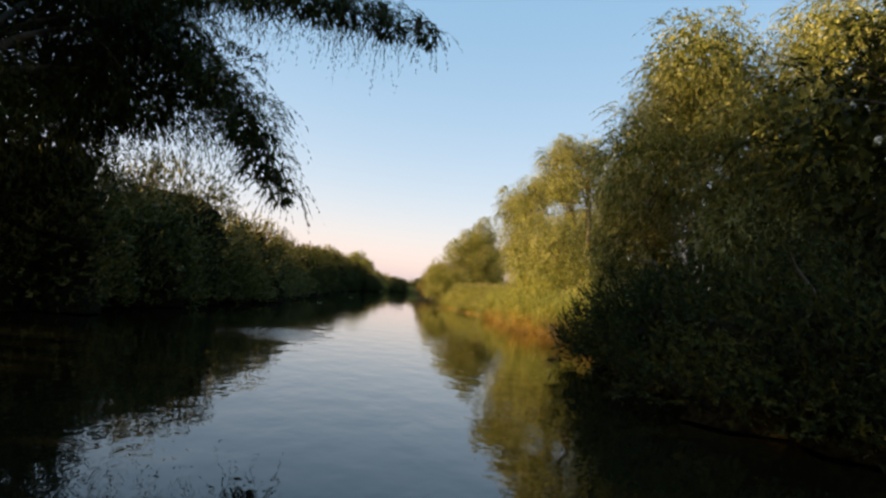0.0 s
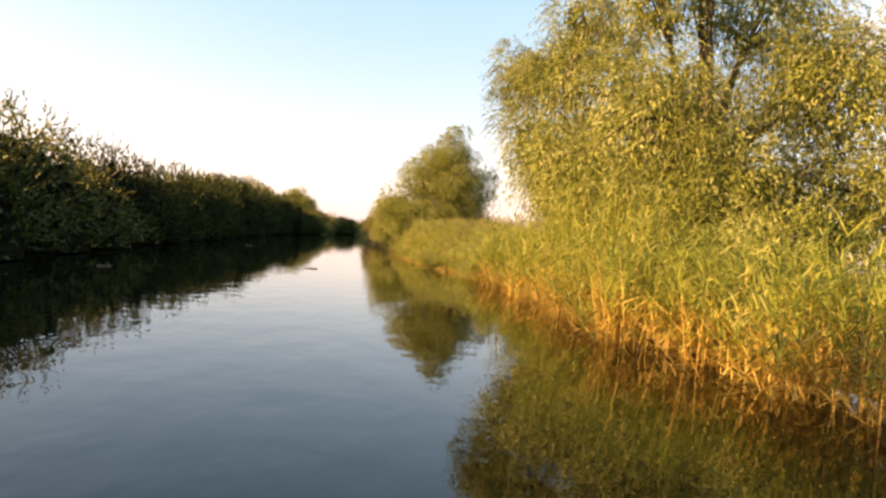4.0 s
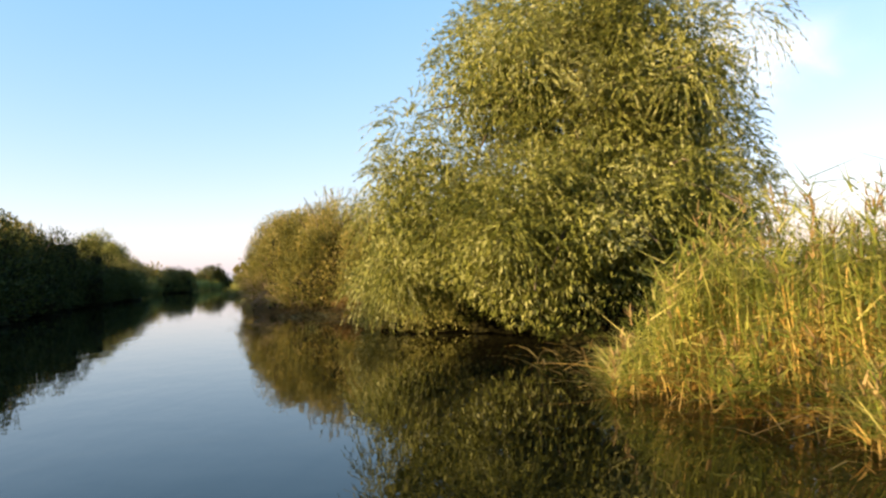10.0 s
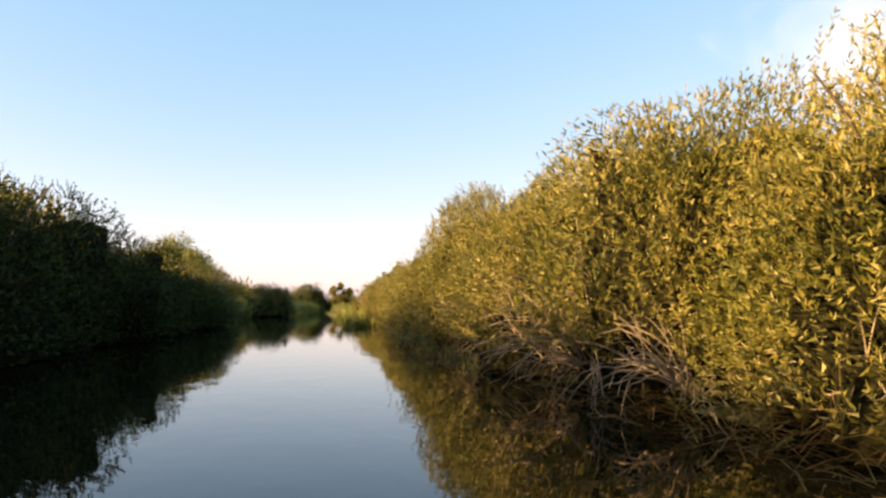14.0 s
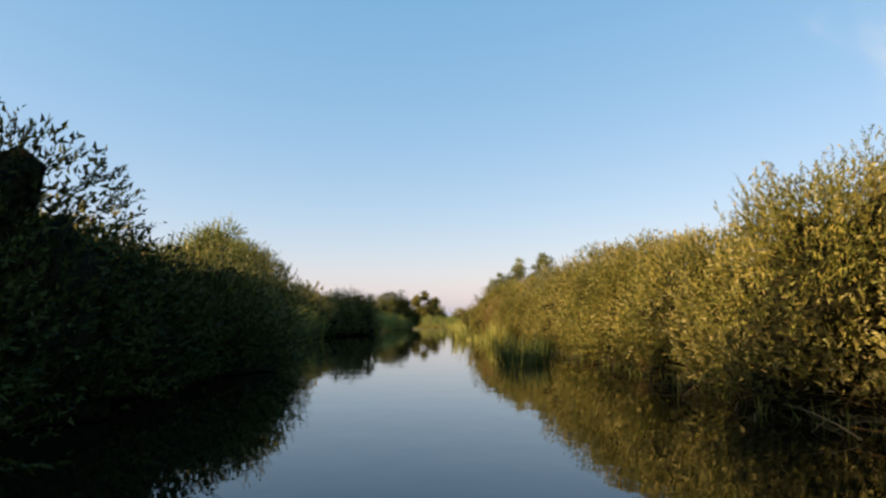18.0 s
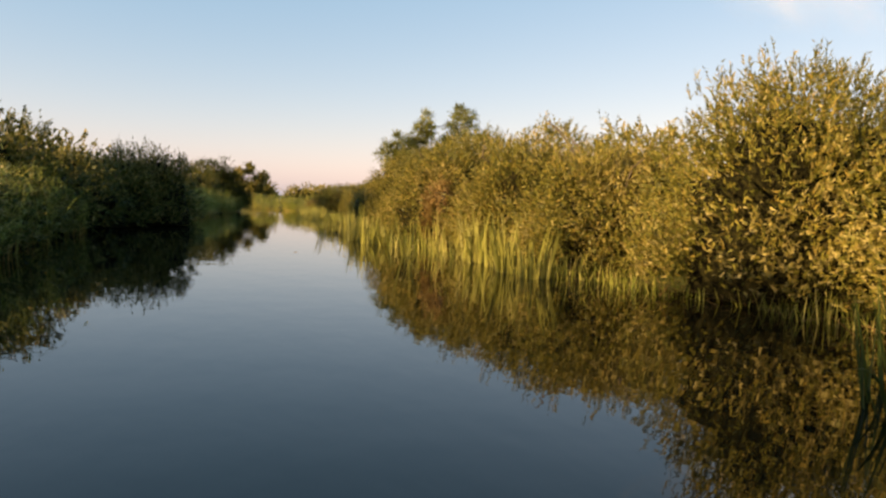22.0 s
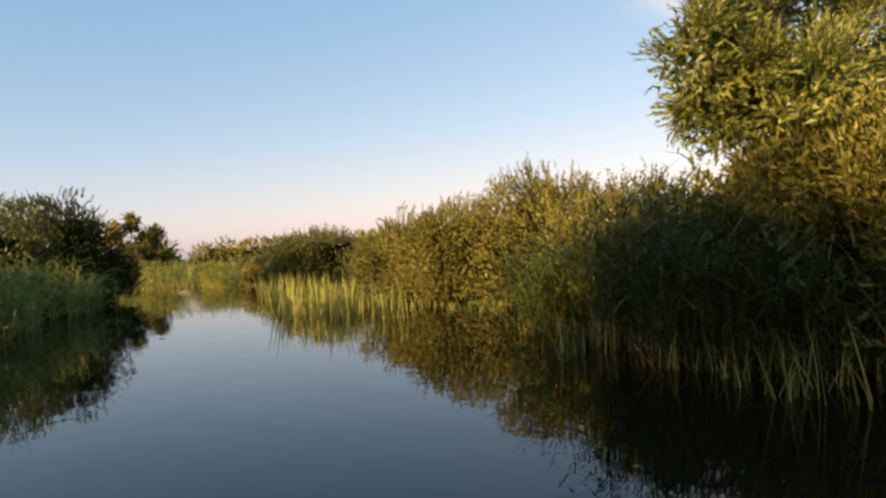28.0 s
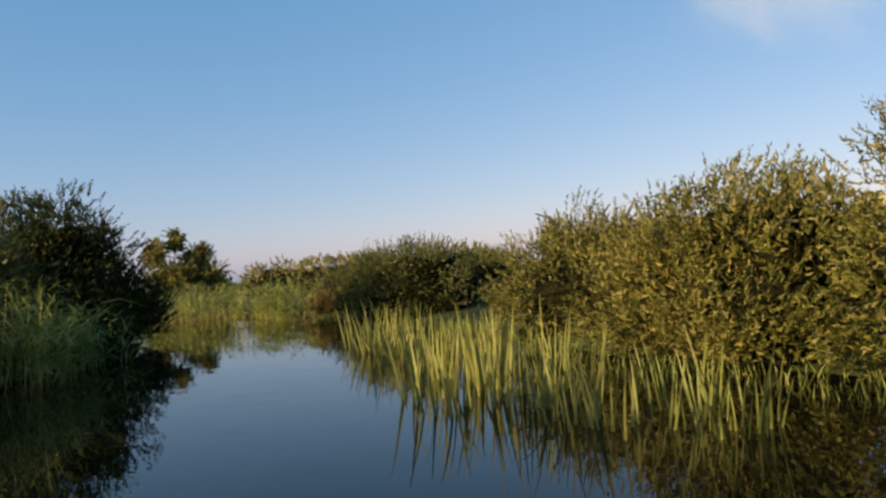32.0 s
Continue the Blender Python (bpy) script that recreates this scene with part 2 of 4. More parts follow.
def joined(pieces):
    """Vertex and face arrays of several pieces as one, with the piece number of each face."""
    at, VV, FF, W = 0, [], [], []
    for k, (V, F) in enumerate(pieces):
        V, F = np.asarray(V).reshape(-1, 3), np.asarray(F)
        VV.append(V), FF.append(F + at), W.append(np.full(len(F), k))
        at += len(V)
    return np.concatenate(VV), np.concatenate(FF), np.concatenate(W)


def leaves(rng, P, D, L, W):
    """One pointed leaf at each place P along D."""
    n = len(P)
    S = unit(np.cross(D, rng.normal(size=(n, 3))))
    L, W = np.broadcast_to(L, n)[:, None], np.broadcast_to(W, n)[:, None]
    skew = rng.uniform(0.0, 0.45, (n, 1))
    V = np.stack([P - S * W * 0.5 + D * L * skew, P + S * W * 0.5, P + D * L], 1)
    return V, np.arange(3 * n).reshape(n, 3)


def blades(rng, P, D, L, W, droop=0.1, k=3, taper=0.15):
    """One long ribbon leaf or stalk at each place P, bending over by droop."""
    n = len(P)
    L, W, droop = (np.broadcast_to(a, n)[:, None] for a in (L, W, droop))
    flat = D * (1, 1, 0) + rng.normal(size=(n, 3)) * (0.15, 0.15, 0)
    S = unit(np.cross(unit(flat), (0, 0, 1.0)) + rng.normal(size=(n, 3)) * (0.5, 0.5, 0.15))
    rows = []
    for j in range(k + 1):
        s = j / k
        C = P + D * L * s + unit(flat) * L * droop * s * s * 0.6 - np.array((0, 0, 1.0)) * L * droop * s * s
        w = W * 0.5 * (1 - (1 - taper) * s ** 1.5)
        rows.append(np.stack([C - S * w, C + S * w], 1))
    V = np.stack(rows, 1)
    base = np.arange(n)[:, None, None] * (2 * (k + 1)) + np.arange(k)[None, :, None] * 2
    return V, (base + np.array((0, 1, 3, 2))).reshape(-1, 4)


def tube(points, radii, sides=6):
    P, R = np.asarray(points, float), np.asarray(radii, float)
    T = unit(np.gradient(P, axis=0))
    A = unit(np.cross(T, (0.31, 0.17, 0.93)) + 1e-6)
    B = np.cross(T, A)
    a = np.linspace(0, 2 * np.pi, sides, endpoint=False)
    V = P[:, None] + R[:, None, None] * (np.cos(a)[None, :, None] * A[:, None] + np.sin(a)[None, :, None] * B[:, None])
    F = [[i * sides + j, i * sides + (j + 1) % sides, (i + 1) * sides + (j + 1) % sides, (i + 1) * sides + j] for i in range(len(P) - 1) for j in range(sides)]
    return V.reshape(-1, 3), np.array(F)


def lumps(rng, strength, waves=9, low=1.5, high=5.0):
    """An uneven function of direction, for crowns that are no balls."""
    K = unit(rng.normal(size=(waves, 3))) * rng.uniform(low, high, (waves, 1))
    ph, am = rng.uniform(0, 6.28, waves), rng.uniform(0.4, 1, waves) * strength / math.sqrt(waves)
    return lambda d: 1 + (np.sin(d @ K.T + ph) * am).sum(-1)


def sprays(rng, base, D, length, per, leaf, wide, splay=0.8, sag=0.0):
    """Leafy shoots: leaves set along a twig at each base, all pointing on along it; sag: how far the twig's end hangs down."""
    n = len(base)
    t = (np.arange(per) + rng.uniform(0, 1, (n, per))) / per
    drop = np.array((0, 0, -1.0)) * sag
    P = base[:, None] + D[:, None] * (length[:, None] * t)[..., None] + drop * (length[:, None] * t * t)[..., None]
    side = unit(rng.normal(size=(n, per, 3)))
    G = unit(D[:, None] + drop * 2 * t[..., None] + side * splay)
    P, G = P.reshape(-1, 3), G.reshape(-1, 3)
    taper = (1.1 - 0.3 * t).reshape(-1)
    return leaves(rng, P, G, leaf * taper * rng.uniform(0.75, 1.25, len(P)), wide * rng.uniform(0.75, 1.25, len(P)))


def shade_core(rng, c, size, lump, rough=0.12, rings=10, around=20):
    """A shrub's heart: a ragged lump coloured near-black for the shade between leaves."""
    V = []
    for s in np.linspace(0, 1, rings):
        for a in np.linspace(0, 2 * np.pi, around, endpoint=False):
            f = math.sqrt(max(1 - s * s, 0.0))
            V.append((math.cos(a) * f, math.sin(a) * f, s))
    V = np.array(V)
    k = lump(V) * (1 + rng.normal(0, rough, len(V)) * np.clip((1 - np.abs(V[:, 2])) * 5, 0, 1))
    up = np.sign(V[:, 2]) * np.abs(V[:, 2]) ** 0.8
    V = np.stack([V[:, 0], V[:, 1], up], 1) * k[:, None] * size + c
    F = [[i * around + j, i * around + (j + 1) % around, (i + 1) * around + (j + 1) % around, (i + 1) * around + j] for i in range(rings - 1) for j in range(around)]
    return V, np.array(F)


def shrub(x, y, rx, ry, h, seed, mat, shoots=900, per=15, leaf=0.088, wide=0.031, name="willow_shrub", label="", category="shrub", group="", lift=0.2, spikes=0.04, stems=5, face=0, fill=1.8):
    """A dome of leafy shoots in bunches on a few bent stems; face: the side, +1 or -1 along x, that looks to the water."""
    rng = np.random.default_rng(seed)
    thing = tagged(new(name), label, category, group)
    thing.location = (x, y, 0.05)
    lump = lumps(rng, 0.20)
    count = 150
    bough = unit(rng.normal(size=(count, 3)))
    bough[:, 2] = np.abs(bough[:, 2])
    low, high = rng.uniform(size=count) < 0.25, rng.uniform(size=count) < 0.2
    bough[low, 2] *= 0.25
    bough[high & ~low, 2] += 0.7
    bough = unit(bough)
    if face:
        seen = ((bough[:, 0] * face > -0.3) | (bough[:, 2] > 0.7)) & (bough[:, 1] < 0.75)
        bough = bough[seen | (rng.uniform(size=count) < 0.12)]
    out = rng.normal(0.96, 0.085, len(bough))
    tilt = rng.normal(size=(len(bough), 3)) * 0.45
    pick = rng.integers(0, len(bough), shoots)
    d = unit(bough[pick] + rng.normal(size=(shoots, 3)) * 0.085)
    d[:, 2] = np.abs(d[:, 2])
    n = len(d)
    s = (1 - 0.30 * rng.uniform(size=n) ** 1.5) * lump(bough)[pick] * out[pick]
    s = np.where(s > 1, 1 + 0.35 * (s - 1), s)
    base = np.stack([d[:, 0] * rx * s, d[:, 1] * ry * s, lift * 0.4 + (h - lift - 0.36) * d[:, 2] ** 0.8 * s], 1)
    up = rng.uniform(0.2, 1.1, n)
    D = unit(d * (1, 1, 0.6) + np.stack([0 * up, 0 * up, up], 1) + tilt[pick] + rng.normal(size=(n, 3)) * 0.2)
    ln = rng.uniform(0.2, 0.42, n)
    tall = (rng.uniform(size=n) < spikes) & (d[:, 2] > 0.35)
    ln[tall] *= 1.2
    D[tall] = unit(D[tall] + np.array((0, 0, 0.8)))
    a = sprays(rng, base, D, ln, per, leaf, wide)
    V, F = shade_core(rng, np.array((0, 0, -0.02)), np.array((rx * 0.66, ry * 0.66, (h - 0.4) * 0.72)), lump)
    part("shade_core", quads("shade_core", V, F, [SHADE_FILL]), thing)
    m = int(n * fill)
    di = unit(rng.normal(size=(m, 3)))
    di[:, 2] = np.abs(di[:, 2])
    crest = rng.uniform(size=m) < 0.25
    di[crest, 2] += 0.8
    di = unit(di)
    if face:
        di[:, 0] = np.where(di[:, 0] * face < -0.35, -di[:, 0], di[:, 0])
        di[:, 1] = np.where(di[:, 1] > 0.7, -di[:, 1], di[:, 1])
    deep = rng.uniform(size=m)
    si = (0.64 + 0.30 * deep) * lump(di)
    bi = np.stack([di[:, 0] * rx * si, di[:, 1] * ry * si, lift * 0.5 + (h - lift * 0.5 - 0.4) * di[:, 2] ** 0.8 * si], 1)
    big = 1.55 - 0.4 * deep if face == -1 else 1.9 - 0.5 * deep
    b = leaves(rng, bi, unit(di + rng.normal(size=(m, 3)) * 0.6), leaf * big, wide * big * 1.35)
    V, F, _ = joined([a, b])
    part("foliage", quads("foliage", V, F, [mat]), thing)
    for k in range(stems):
        a0 = rng.uniform(0, 6.28)
        tip = np.array((math.cos(a0) * rx * 0.6, math.sin(a0) * ry * 0.6, h * rng.uniform(0.55, 0.85)))
        q = [np.array((math.cos(a0) * 0.15, math.sin(a0) * 0.15, -0.15)) * (1 - u) + tip * u + np.array((0, 0, 0.5 * math.sin(3.1 * u))) + rng.normal(size=3) * 0.06 for u in np.linspace(0, 1, 6)]
        V, F = tube(q, np.linspace(0.055, 0.012, 6), 5)
        part("stem", quads("stem", V, F, [BARK], smooth=True), thing)
    return thing


def willow(x, y, h, clumps, seed, mat, shoots=300, per=15, leaf=0.1, wide=0.022, weep=0.5, trunk=0.28, lean=(0, 0), label="", name="willow_tree", group="", fill=0.7, limbs=0.5, hang=(0.35, 0.8), per_sub=8, skirt=0.25, bulk=1.0):
    """A willow: trunk, limbs to each clump (x, y, z, radius, height radius from the foot) and hanging leafy shoots."""
    rng = np.random.default_rng(seed)
    thing = tagged(new(name), label, "tree", group)
    thing.location = (x, y, 0.05)
    fork = np.array((lean[0], lean[1], h * 0.28))
    q = [np.array((0, 0, -0.3)) * (1 - u) + fork * u + rng.normal(size=3) * 0.05 * u for u in np.linspace(0, 1, 6)]
    V, F = tube(q, np.linspace(trunk * 1.25, trunk * 0.8, 6), 9)
    part("trunk", quads("trunk", V, F, [BARK], smooth=True), thing)
    pieces = []
    c = None
    for cx, cy, cz, r, rz in clumps:
        start, c = (c if r < 1.0 and c is not None else fork), np.array((cx, cy, cz))
        mid = start * 0.5 + c * 0.5 + np.array((0, 0, 0.12 * h if start is fork else 0.05)) + rng.normal(size=3) * (0.15 if start is fork else 0.04)
        q = [start * (1 - u) ** 2 + mid * 2 * u * (1 - u) + c * u * u for u in np.linspace(0, 1, 8)]
        V, F = tube(q, np.linspace(trunk * limbs * min(1, r / 1.3), trunk * 0.06, 8), 6)
        limb = part("limb", quads("limb", V, F, [BARK], smooth=True), thing)
        for _ in range(3):
            u0 = rng.uniform(0.45, 0.9)
            p0 = start * (1 - u0) ** 2 + mid * 2 * u0 * (1 - u0) + c * u0 * u0
            e = c + unit(rng.normal(size=3)) * (r, r, rz)
            q = [p0 * (1 - u) + e * u + np.array((0, 0, 0.25 * math.sin(3.1 * u))) for u in np.linspace(0, 1, 5)]
            V, F = tube(q, np.linspace(trunk * 0.16, 0.01, 5), 4)
            part("branch", quads("branch", V, F, [BARK], smooth=True), limb)
        lump = lumps(rng, 0.25)
        subs = max(6, int(per_sub * r * rz))
        e = unit(rng.normal(size=(subs, 3)))
        e[:, 2] = np.where(e[:, 2] < -0.4, -e[:, 2], e[:, 2])
        size = np.array((r, r, rz))
        hub = c + e * size * (rng.uniform(0.5, 0.92, subs) * lump(e))[:, None]
        n = int(shoots * (r * r + 2 * r * rz) / (6 if r > 1.0 else 2.8))
        pick = rng.integers(0, subs, n)
        d = unit(unit(rng.normal(size=(n, 3))) + e[pick] * 0.5 + np.array((0, 0, 0.15)))
        rad = rng.uniform(0.24, 0.42, subs)[pick] * min(r, 1.6) * rng.uniform(0.2, 1.0, n) ** 0.5
        base = hub[pick] + d * rad[:, None]
        D = unit(d + np.array((0, 0, 0.5 - weep)) * rng.uniform(0.3, 1.1, (n, 1)) + rng.normal(size=(subs, 3))[pick] * 0.25 + rng.normal(size=(n, 3)) * 0.15)
        keep = base[:, 2] > skirt + weep * 0.5
        base, D = base[keep], D[keep]
        pieces.append(sprays(rng, base, D, rng.uniform(*hang, len(base)) * min(1.0, 0.5 + 0.5 * r), per, leaf, wide, 0.5, weep))
        m = int(n * 8 * fill * (1.0 if r > 1 else 0.45))
        di = unit(rng.normal(size=(m, 3)))
        deep = rng.uniform(size=m) ** 0.7
        bi = c + di * size * ((0.3 + 0.58 * deep) * lump(di))[:, None]
        bi[:, 2] = np.maximum(bi[:, 2], 0.3)
        pieces.append(leaves(rng, bi, unit(di * 0.4 + rng.normal(size=(m, 3)) * 0.5 - np.array((0, 0, weep))), leaf * (2.9 - 1.4 * deep) * bulk, wide * (4.6 - 2.6 * deep) * bulk))
    V, F, _ = joined(pieces)
    part("crown", quads("crown", V, F, [mat]), thing)
    return thing


def reed_bed(y0, y1, edge, side, depth, h, stalks, seed, label, straw=0.45, leafy=8, name="reed_bed", rise=0.0, lodged=0.06, leafmat=None, fold=2, leafwide=0.021, ramp=0.0, plumes=0.0):
    """Common reed along an edge: straw-coloured feet, green leaves above, some stalks leaning over the water."""
    rng = np.random.default_rng(seed)
    y = rng.uniform(y0, y1, stalks)
    u = depth * rng.uniform(0, 1, stalks) ** (1.05 if ramp else 1.7) - 0.25
    front = edge(y) + side * 0.22 * np.sin(y * 1.9 + seed) + side * 0.14 * np.sin(y * 4.7)
    P = np.stack([front + side * u, y, np.where(u > 0.3, 0.05, -0.15)], 1)
    end = np.minimum(y - y0, y1 - y).clip(0, 2.0) / 2.0
    H = h * rng.uniform(0.72, 1.15, stalks) * (0.6 + 0.4 * end) + rise * u / max(depth, 0.1)
    if ramp:
        H *= np.clip(0.32 + 0.68 * (u + 0.2) / np.interp(y, (y1 - 12, y1 - 7), (ramp, 0.9)), 0.3, 1.0)
    D = unit(np.stack([rng.normal(0, 0.09, stalks) - side * 0.04, rng.normal(0, 0.10, stalks), np.ones(stalks)], 1))
    fallen = rng.uniform(size=stalks) < lodged
    D[fallen] = unit(D[fallen] + np.stack([-side * rng.uniform(0.1, 0.9, fallen.sum()), rng.normal(0, 0.9, fallen.sum()), -0.1 + 0 * H[fallen]], 1))
    V1, F1 = blades(rng, P, D, H, 0.011, 0.05 + 0.12 * rng.uniform(size=stalks), 3, 0.4)
    seg = np.tile(np.arange(3), stalks)
    w1 = np.where(seg < 3 * straw + rng.uniform(-0.9, 0.9, len(seg)), 1, 0)
    t = rng.uniform(0.14, 1.0, (stalks, leafy)) ** 0.85
    Q = (P[:, None] + D[:, None] * (H[:, None] * t)[..., None]).reshape(-1, 3)
    a = rng.uniform(0, 6.28, len(Q))
    G = unit(np.stack([np.cos(a) + 0.3, np.sin(a), rng.uniform(0.5, 2.0, len(Q))], 1))
    V2, F2 = blades(rng, Q, G, rng.uniform(0.22, 0.52, len(Q)), leafwide, rng.uniform(0.2, 0.9, len(Q)), fold, 0.08)
    w2 = np.where((t.reshape(-1) < straw + 0.1).repeat(fold) & (rng.uniform(size=len(F2)) < 0.7), 1, 0)
    tip = np.repeat(np.where((rng.uniform(size=stalks) < plumes) & ~fallen)[0], 7)
    tops = P[tip] + D[tip] * (H[tip] * rng.uniform(0.86, 1.04, len(tip)))[:, None]
    V3, F3 = blades(rng, tops, unit(D[tip] + rng.normal(size=(len(tip), 3)) * 0.28 + np.array((0.12, 0.2, 0))), rng.uniform(0.08, 0.17, len(tip)), 0.022, 0.3, 1, 0.3)
    V, F, _ = joined([(V1, F1), (V2, F2), (V3, F3)])
    ob = new(name, quads(name, V, F, [leafmat or REED_GREEN, REED_STRAW, REED_PLUME], np.concatenate([w1, w2, np.full(len(F3), 2)])))
    return tagged(ob, label, "reeds", kind="stuff")


def litter(y0, y1, edge, side, n, seed, label, width=0.9, mat=None, rise=0.25, length=(0.4, 1.3)):
    """Fallen straw along the water's edge."""
    rng = np.random.default_rng(seed)
    y = rng.uniform(y0, y1, n)
    u = rng.normal(0.15, width * 0.4, n)
    P = np.stack([edge(y) + side * u, y, 0.03 + rise * rng.uniform(0, 1, n) * np.clip(u + 0.3, 0, 1)], 1)
    a = rng.uniform(0, 6.28, n)
    D = unit(np.stack([np.cos(a) * 0.6, np.sin(a), rng.uniform(-0.05, 0.5, n)], 1))
    V, F = blades(rng, P, D, rng.uniform(*length, n), 0.016, rng.uniform(0.05, 0.45, n), 3, 0.5)
    ob = new("dry_straw", quads("dry_straw", V, F, [mat or REED_STRAW]))
    return tagged(ob, label, "straw", kind="stuff")


def cattail_blades(mat):
    """A few blade shapes that all clumps share."""
    out = []
    for s in range(9):
        rng = np.random.default_rng(300 + s)
        L = rng.uniform(0.75, 1.25)
        D = unit(np.array([[rng.uniform(0.02, 0.22), rng.normal(0, 0.05), 1.0]]))
        V, F = blades(rng, np.array([[0, 0, -0.12]]), D, L, 0.04, rng.uniform(0.0, 0.16) + (0.45 if s == 8 else 0), 5, 0.12)
        out.append(quads("blade", V, F, [mat]))
    return out


BLADES, SHADE_BLADES = cattail_blades(CATTAIL), cattail_blades(SHADE_CATTAIL)


def cattail(x, y, count, spread, seed, scale=1.0, label="clump of upright yellow-green cattail leaves standing in water", shapes=BLADES):
    rng = np.random.default_rng(seed)
    thing = tagged(new("cattail_clump"), label, "water plant", "cattail clumps along the bank")
    thing.location = (x, y, 0)
    for _ in range(count):
        b = part("blade", shapes[rng.integers(0, 9)], thing)
        a, r = rng.uniform(0, 6.28), spread * rng.uniform(0, 1) ** 0.6
        b.matrix_basis = pose(math.cos(a) * r, math.sin(a) * r, 0, 0, 0, math.degrees(a) + rng.normal(0, 50)) @ Matrix.Scale(scale * rng.uniform(0.75, 1.15), 4)


def bare_branches(x, y, count, seed, reach, label, group="", rise=0.0):
    """Bare grey-brown boughs that fan out from a stump over the water."""
    rng = np.random.default_rng(seed)
    thing = tagged(new("bare_branches"), label, "branches", group)
    thing.location = (x, y, 0.1)
    for _ in range(int(count * 1.7)):
        d = unit(np.array((-rng.uniform(0.25, 1.0), rng.normal(-0.3, 0.8), rise + rng.uniform(0.3, 1.1))))
        L = reach * rng.uniform(0.55, 1.25)
        sag = rng.uniform(0.5, 1.1) * L * (0.2 if rise else 0.55)
        q = [np.array((0, 0, rng.uniform(0, 0.01))) + d * L * u + np.array((0, 0, 0.1 + 0.25 * L * u * (1 - u) - sag * u * u)) + rng.normal(size=3) * 0.035 * u for u in np.linspace(0, 1, 9)]
        for p in q:
            p[2] = max(p[2], -0.06)
        V, F = tube(q, np.linspace(rng.uniform(0.009, 0.019), 0.003, 9), 5)
        br = part("branch", quads("branch", V, F, [DEAD_WOOD], smooth=True), thing)
        for _ in range(rng.integers(1, 4)):
            i = rng.integers(2, 6)
            e = q[i] + unit(d + rng.normal(size=3) * 0.6) * L * 0.35
            V, F = tube([q[i] * (1 - u) + e * u + np.array((0, 0, 0.06 * math.sin(3 * u))) for u in np.linspace(0, 1, 4)], np.linspace(0.009, 0.003, 4), 4)
            part("twig", quads("twig", V, F, [DEAD_WOOD], smooth=True), br)
    return thing


def floating_stalk(x, y, heading, length, label, seed):
    rng = np.random.default_rng(seed)
    c, s = math.cos(math.radians(heading)), math.sin(math.radians(heading))
    q = [(c * length * u, s * length * u, 0.02 + 0.22 * (1 - u) + 0.03 * math.sin(5 * u)) for u in np.linspace(0, 1, 8)]
    V, F = tube(q, np.linspace(0.010, 0.004, 8), 5)
    ob = tagged(new("reed_stalk", quads("reed_stalk", V, F, [REED_STRAW], smooth=True)), label, "stalk")
    ob.location = (x, y, 0)
    return ob


def sedge(y0, y1, edge, side, depth, h, n, seed, label, mat=None):
    """A bed of upright grassy blades along an edge."""
    rng = np.random.default_rng(seed)
    y = rng.uniform(y0, y1, n)
    u = depth * rng.uniform(0, 1, n) ** 1.3 - 0.15
    P = np.stack([edge(y) + side * (u + 0.18 * np.sin(y * 2.3 + seed)), y, np.full(n, -0.1)], 1)
    D = unit(np.stack([rng.normal(-side * 0.05, 0.16, n), rng.normal(0, 0.17, n), np.ones(n)], 1))
    clump = 0.75 + 0.25 * np.sin(y * 3.1 + seed) * np.sin(y * 1.3)
    V, F = blades(rng, P, D, h * rng.uniform(0.55, 1.15, n) * clump, 0.02, rng.uniform(0.0, 0.35, n), 3, 0.1)
    return tagged(new("sedge_bed", quads("sedge_bed", V, F, [mat or CATTAIL])), label, "water plants", kind="stuff")


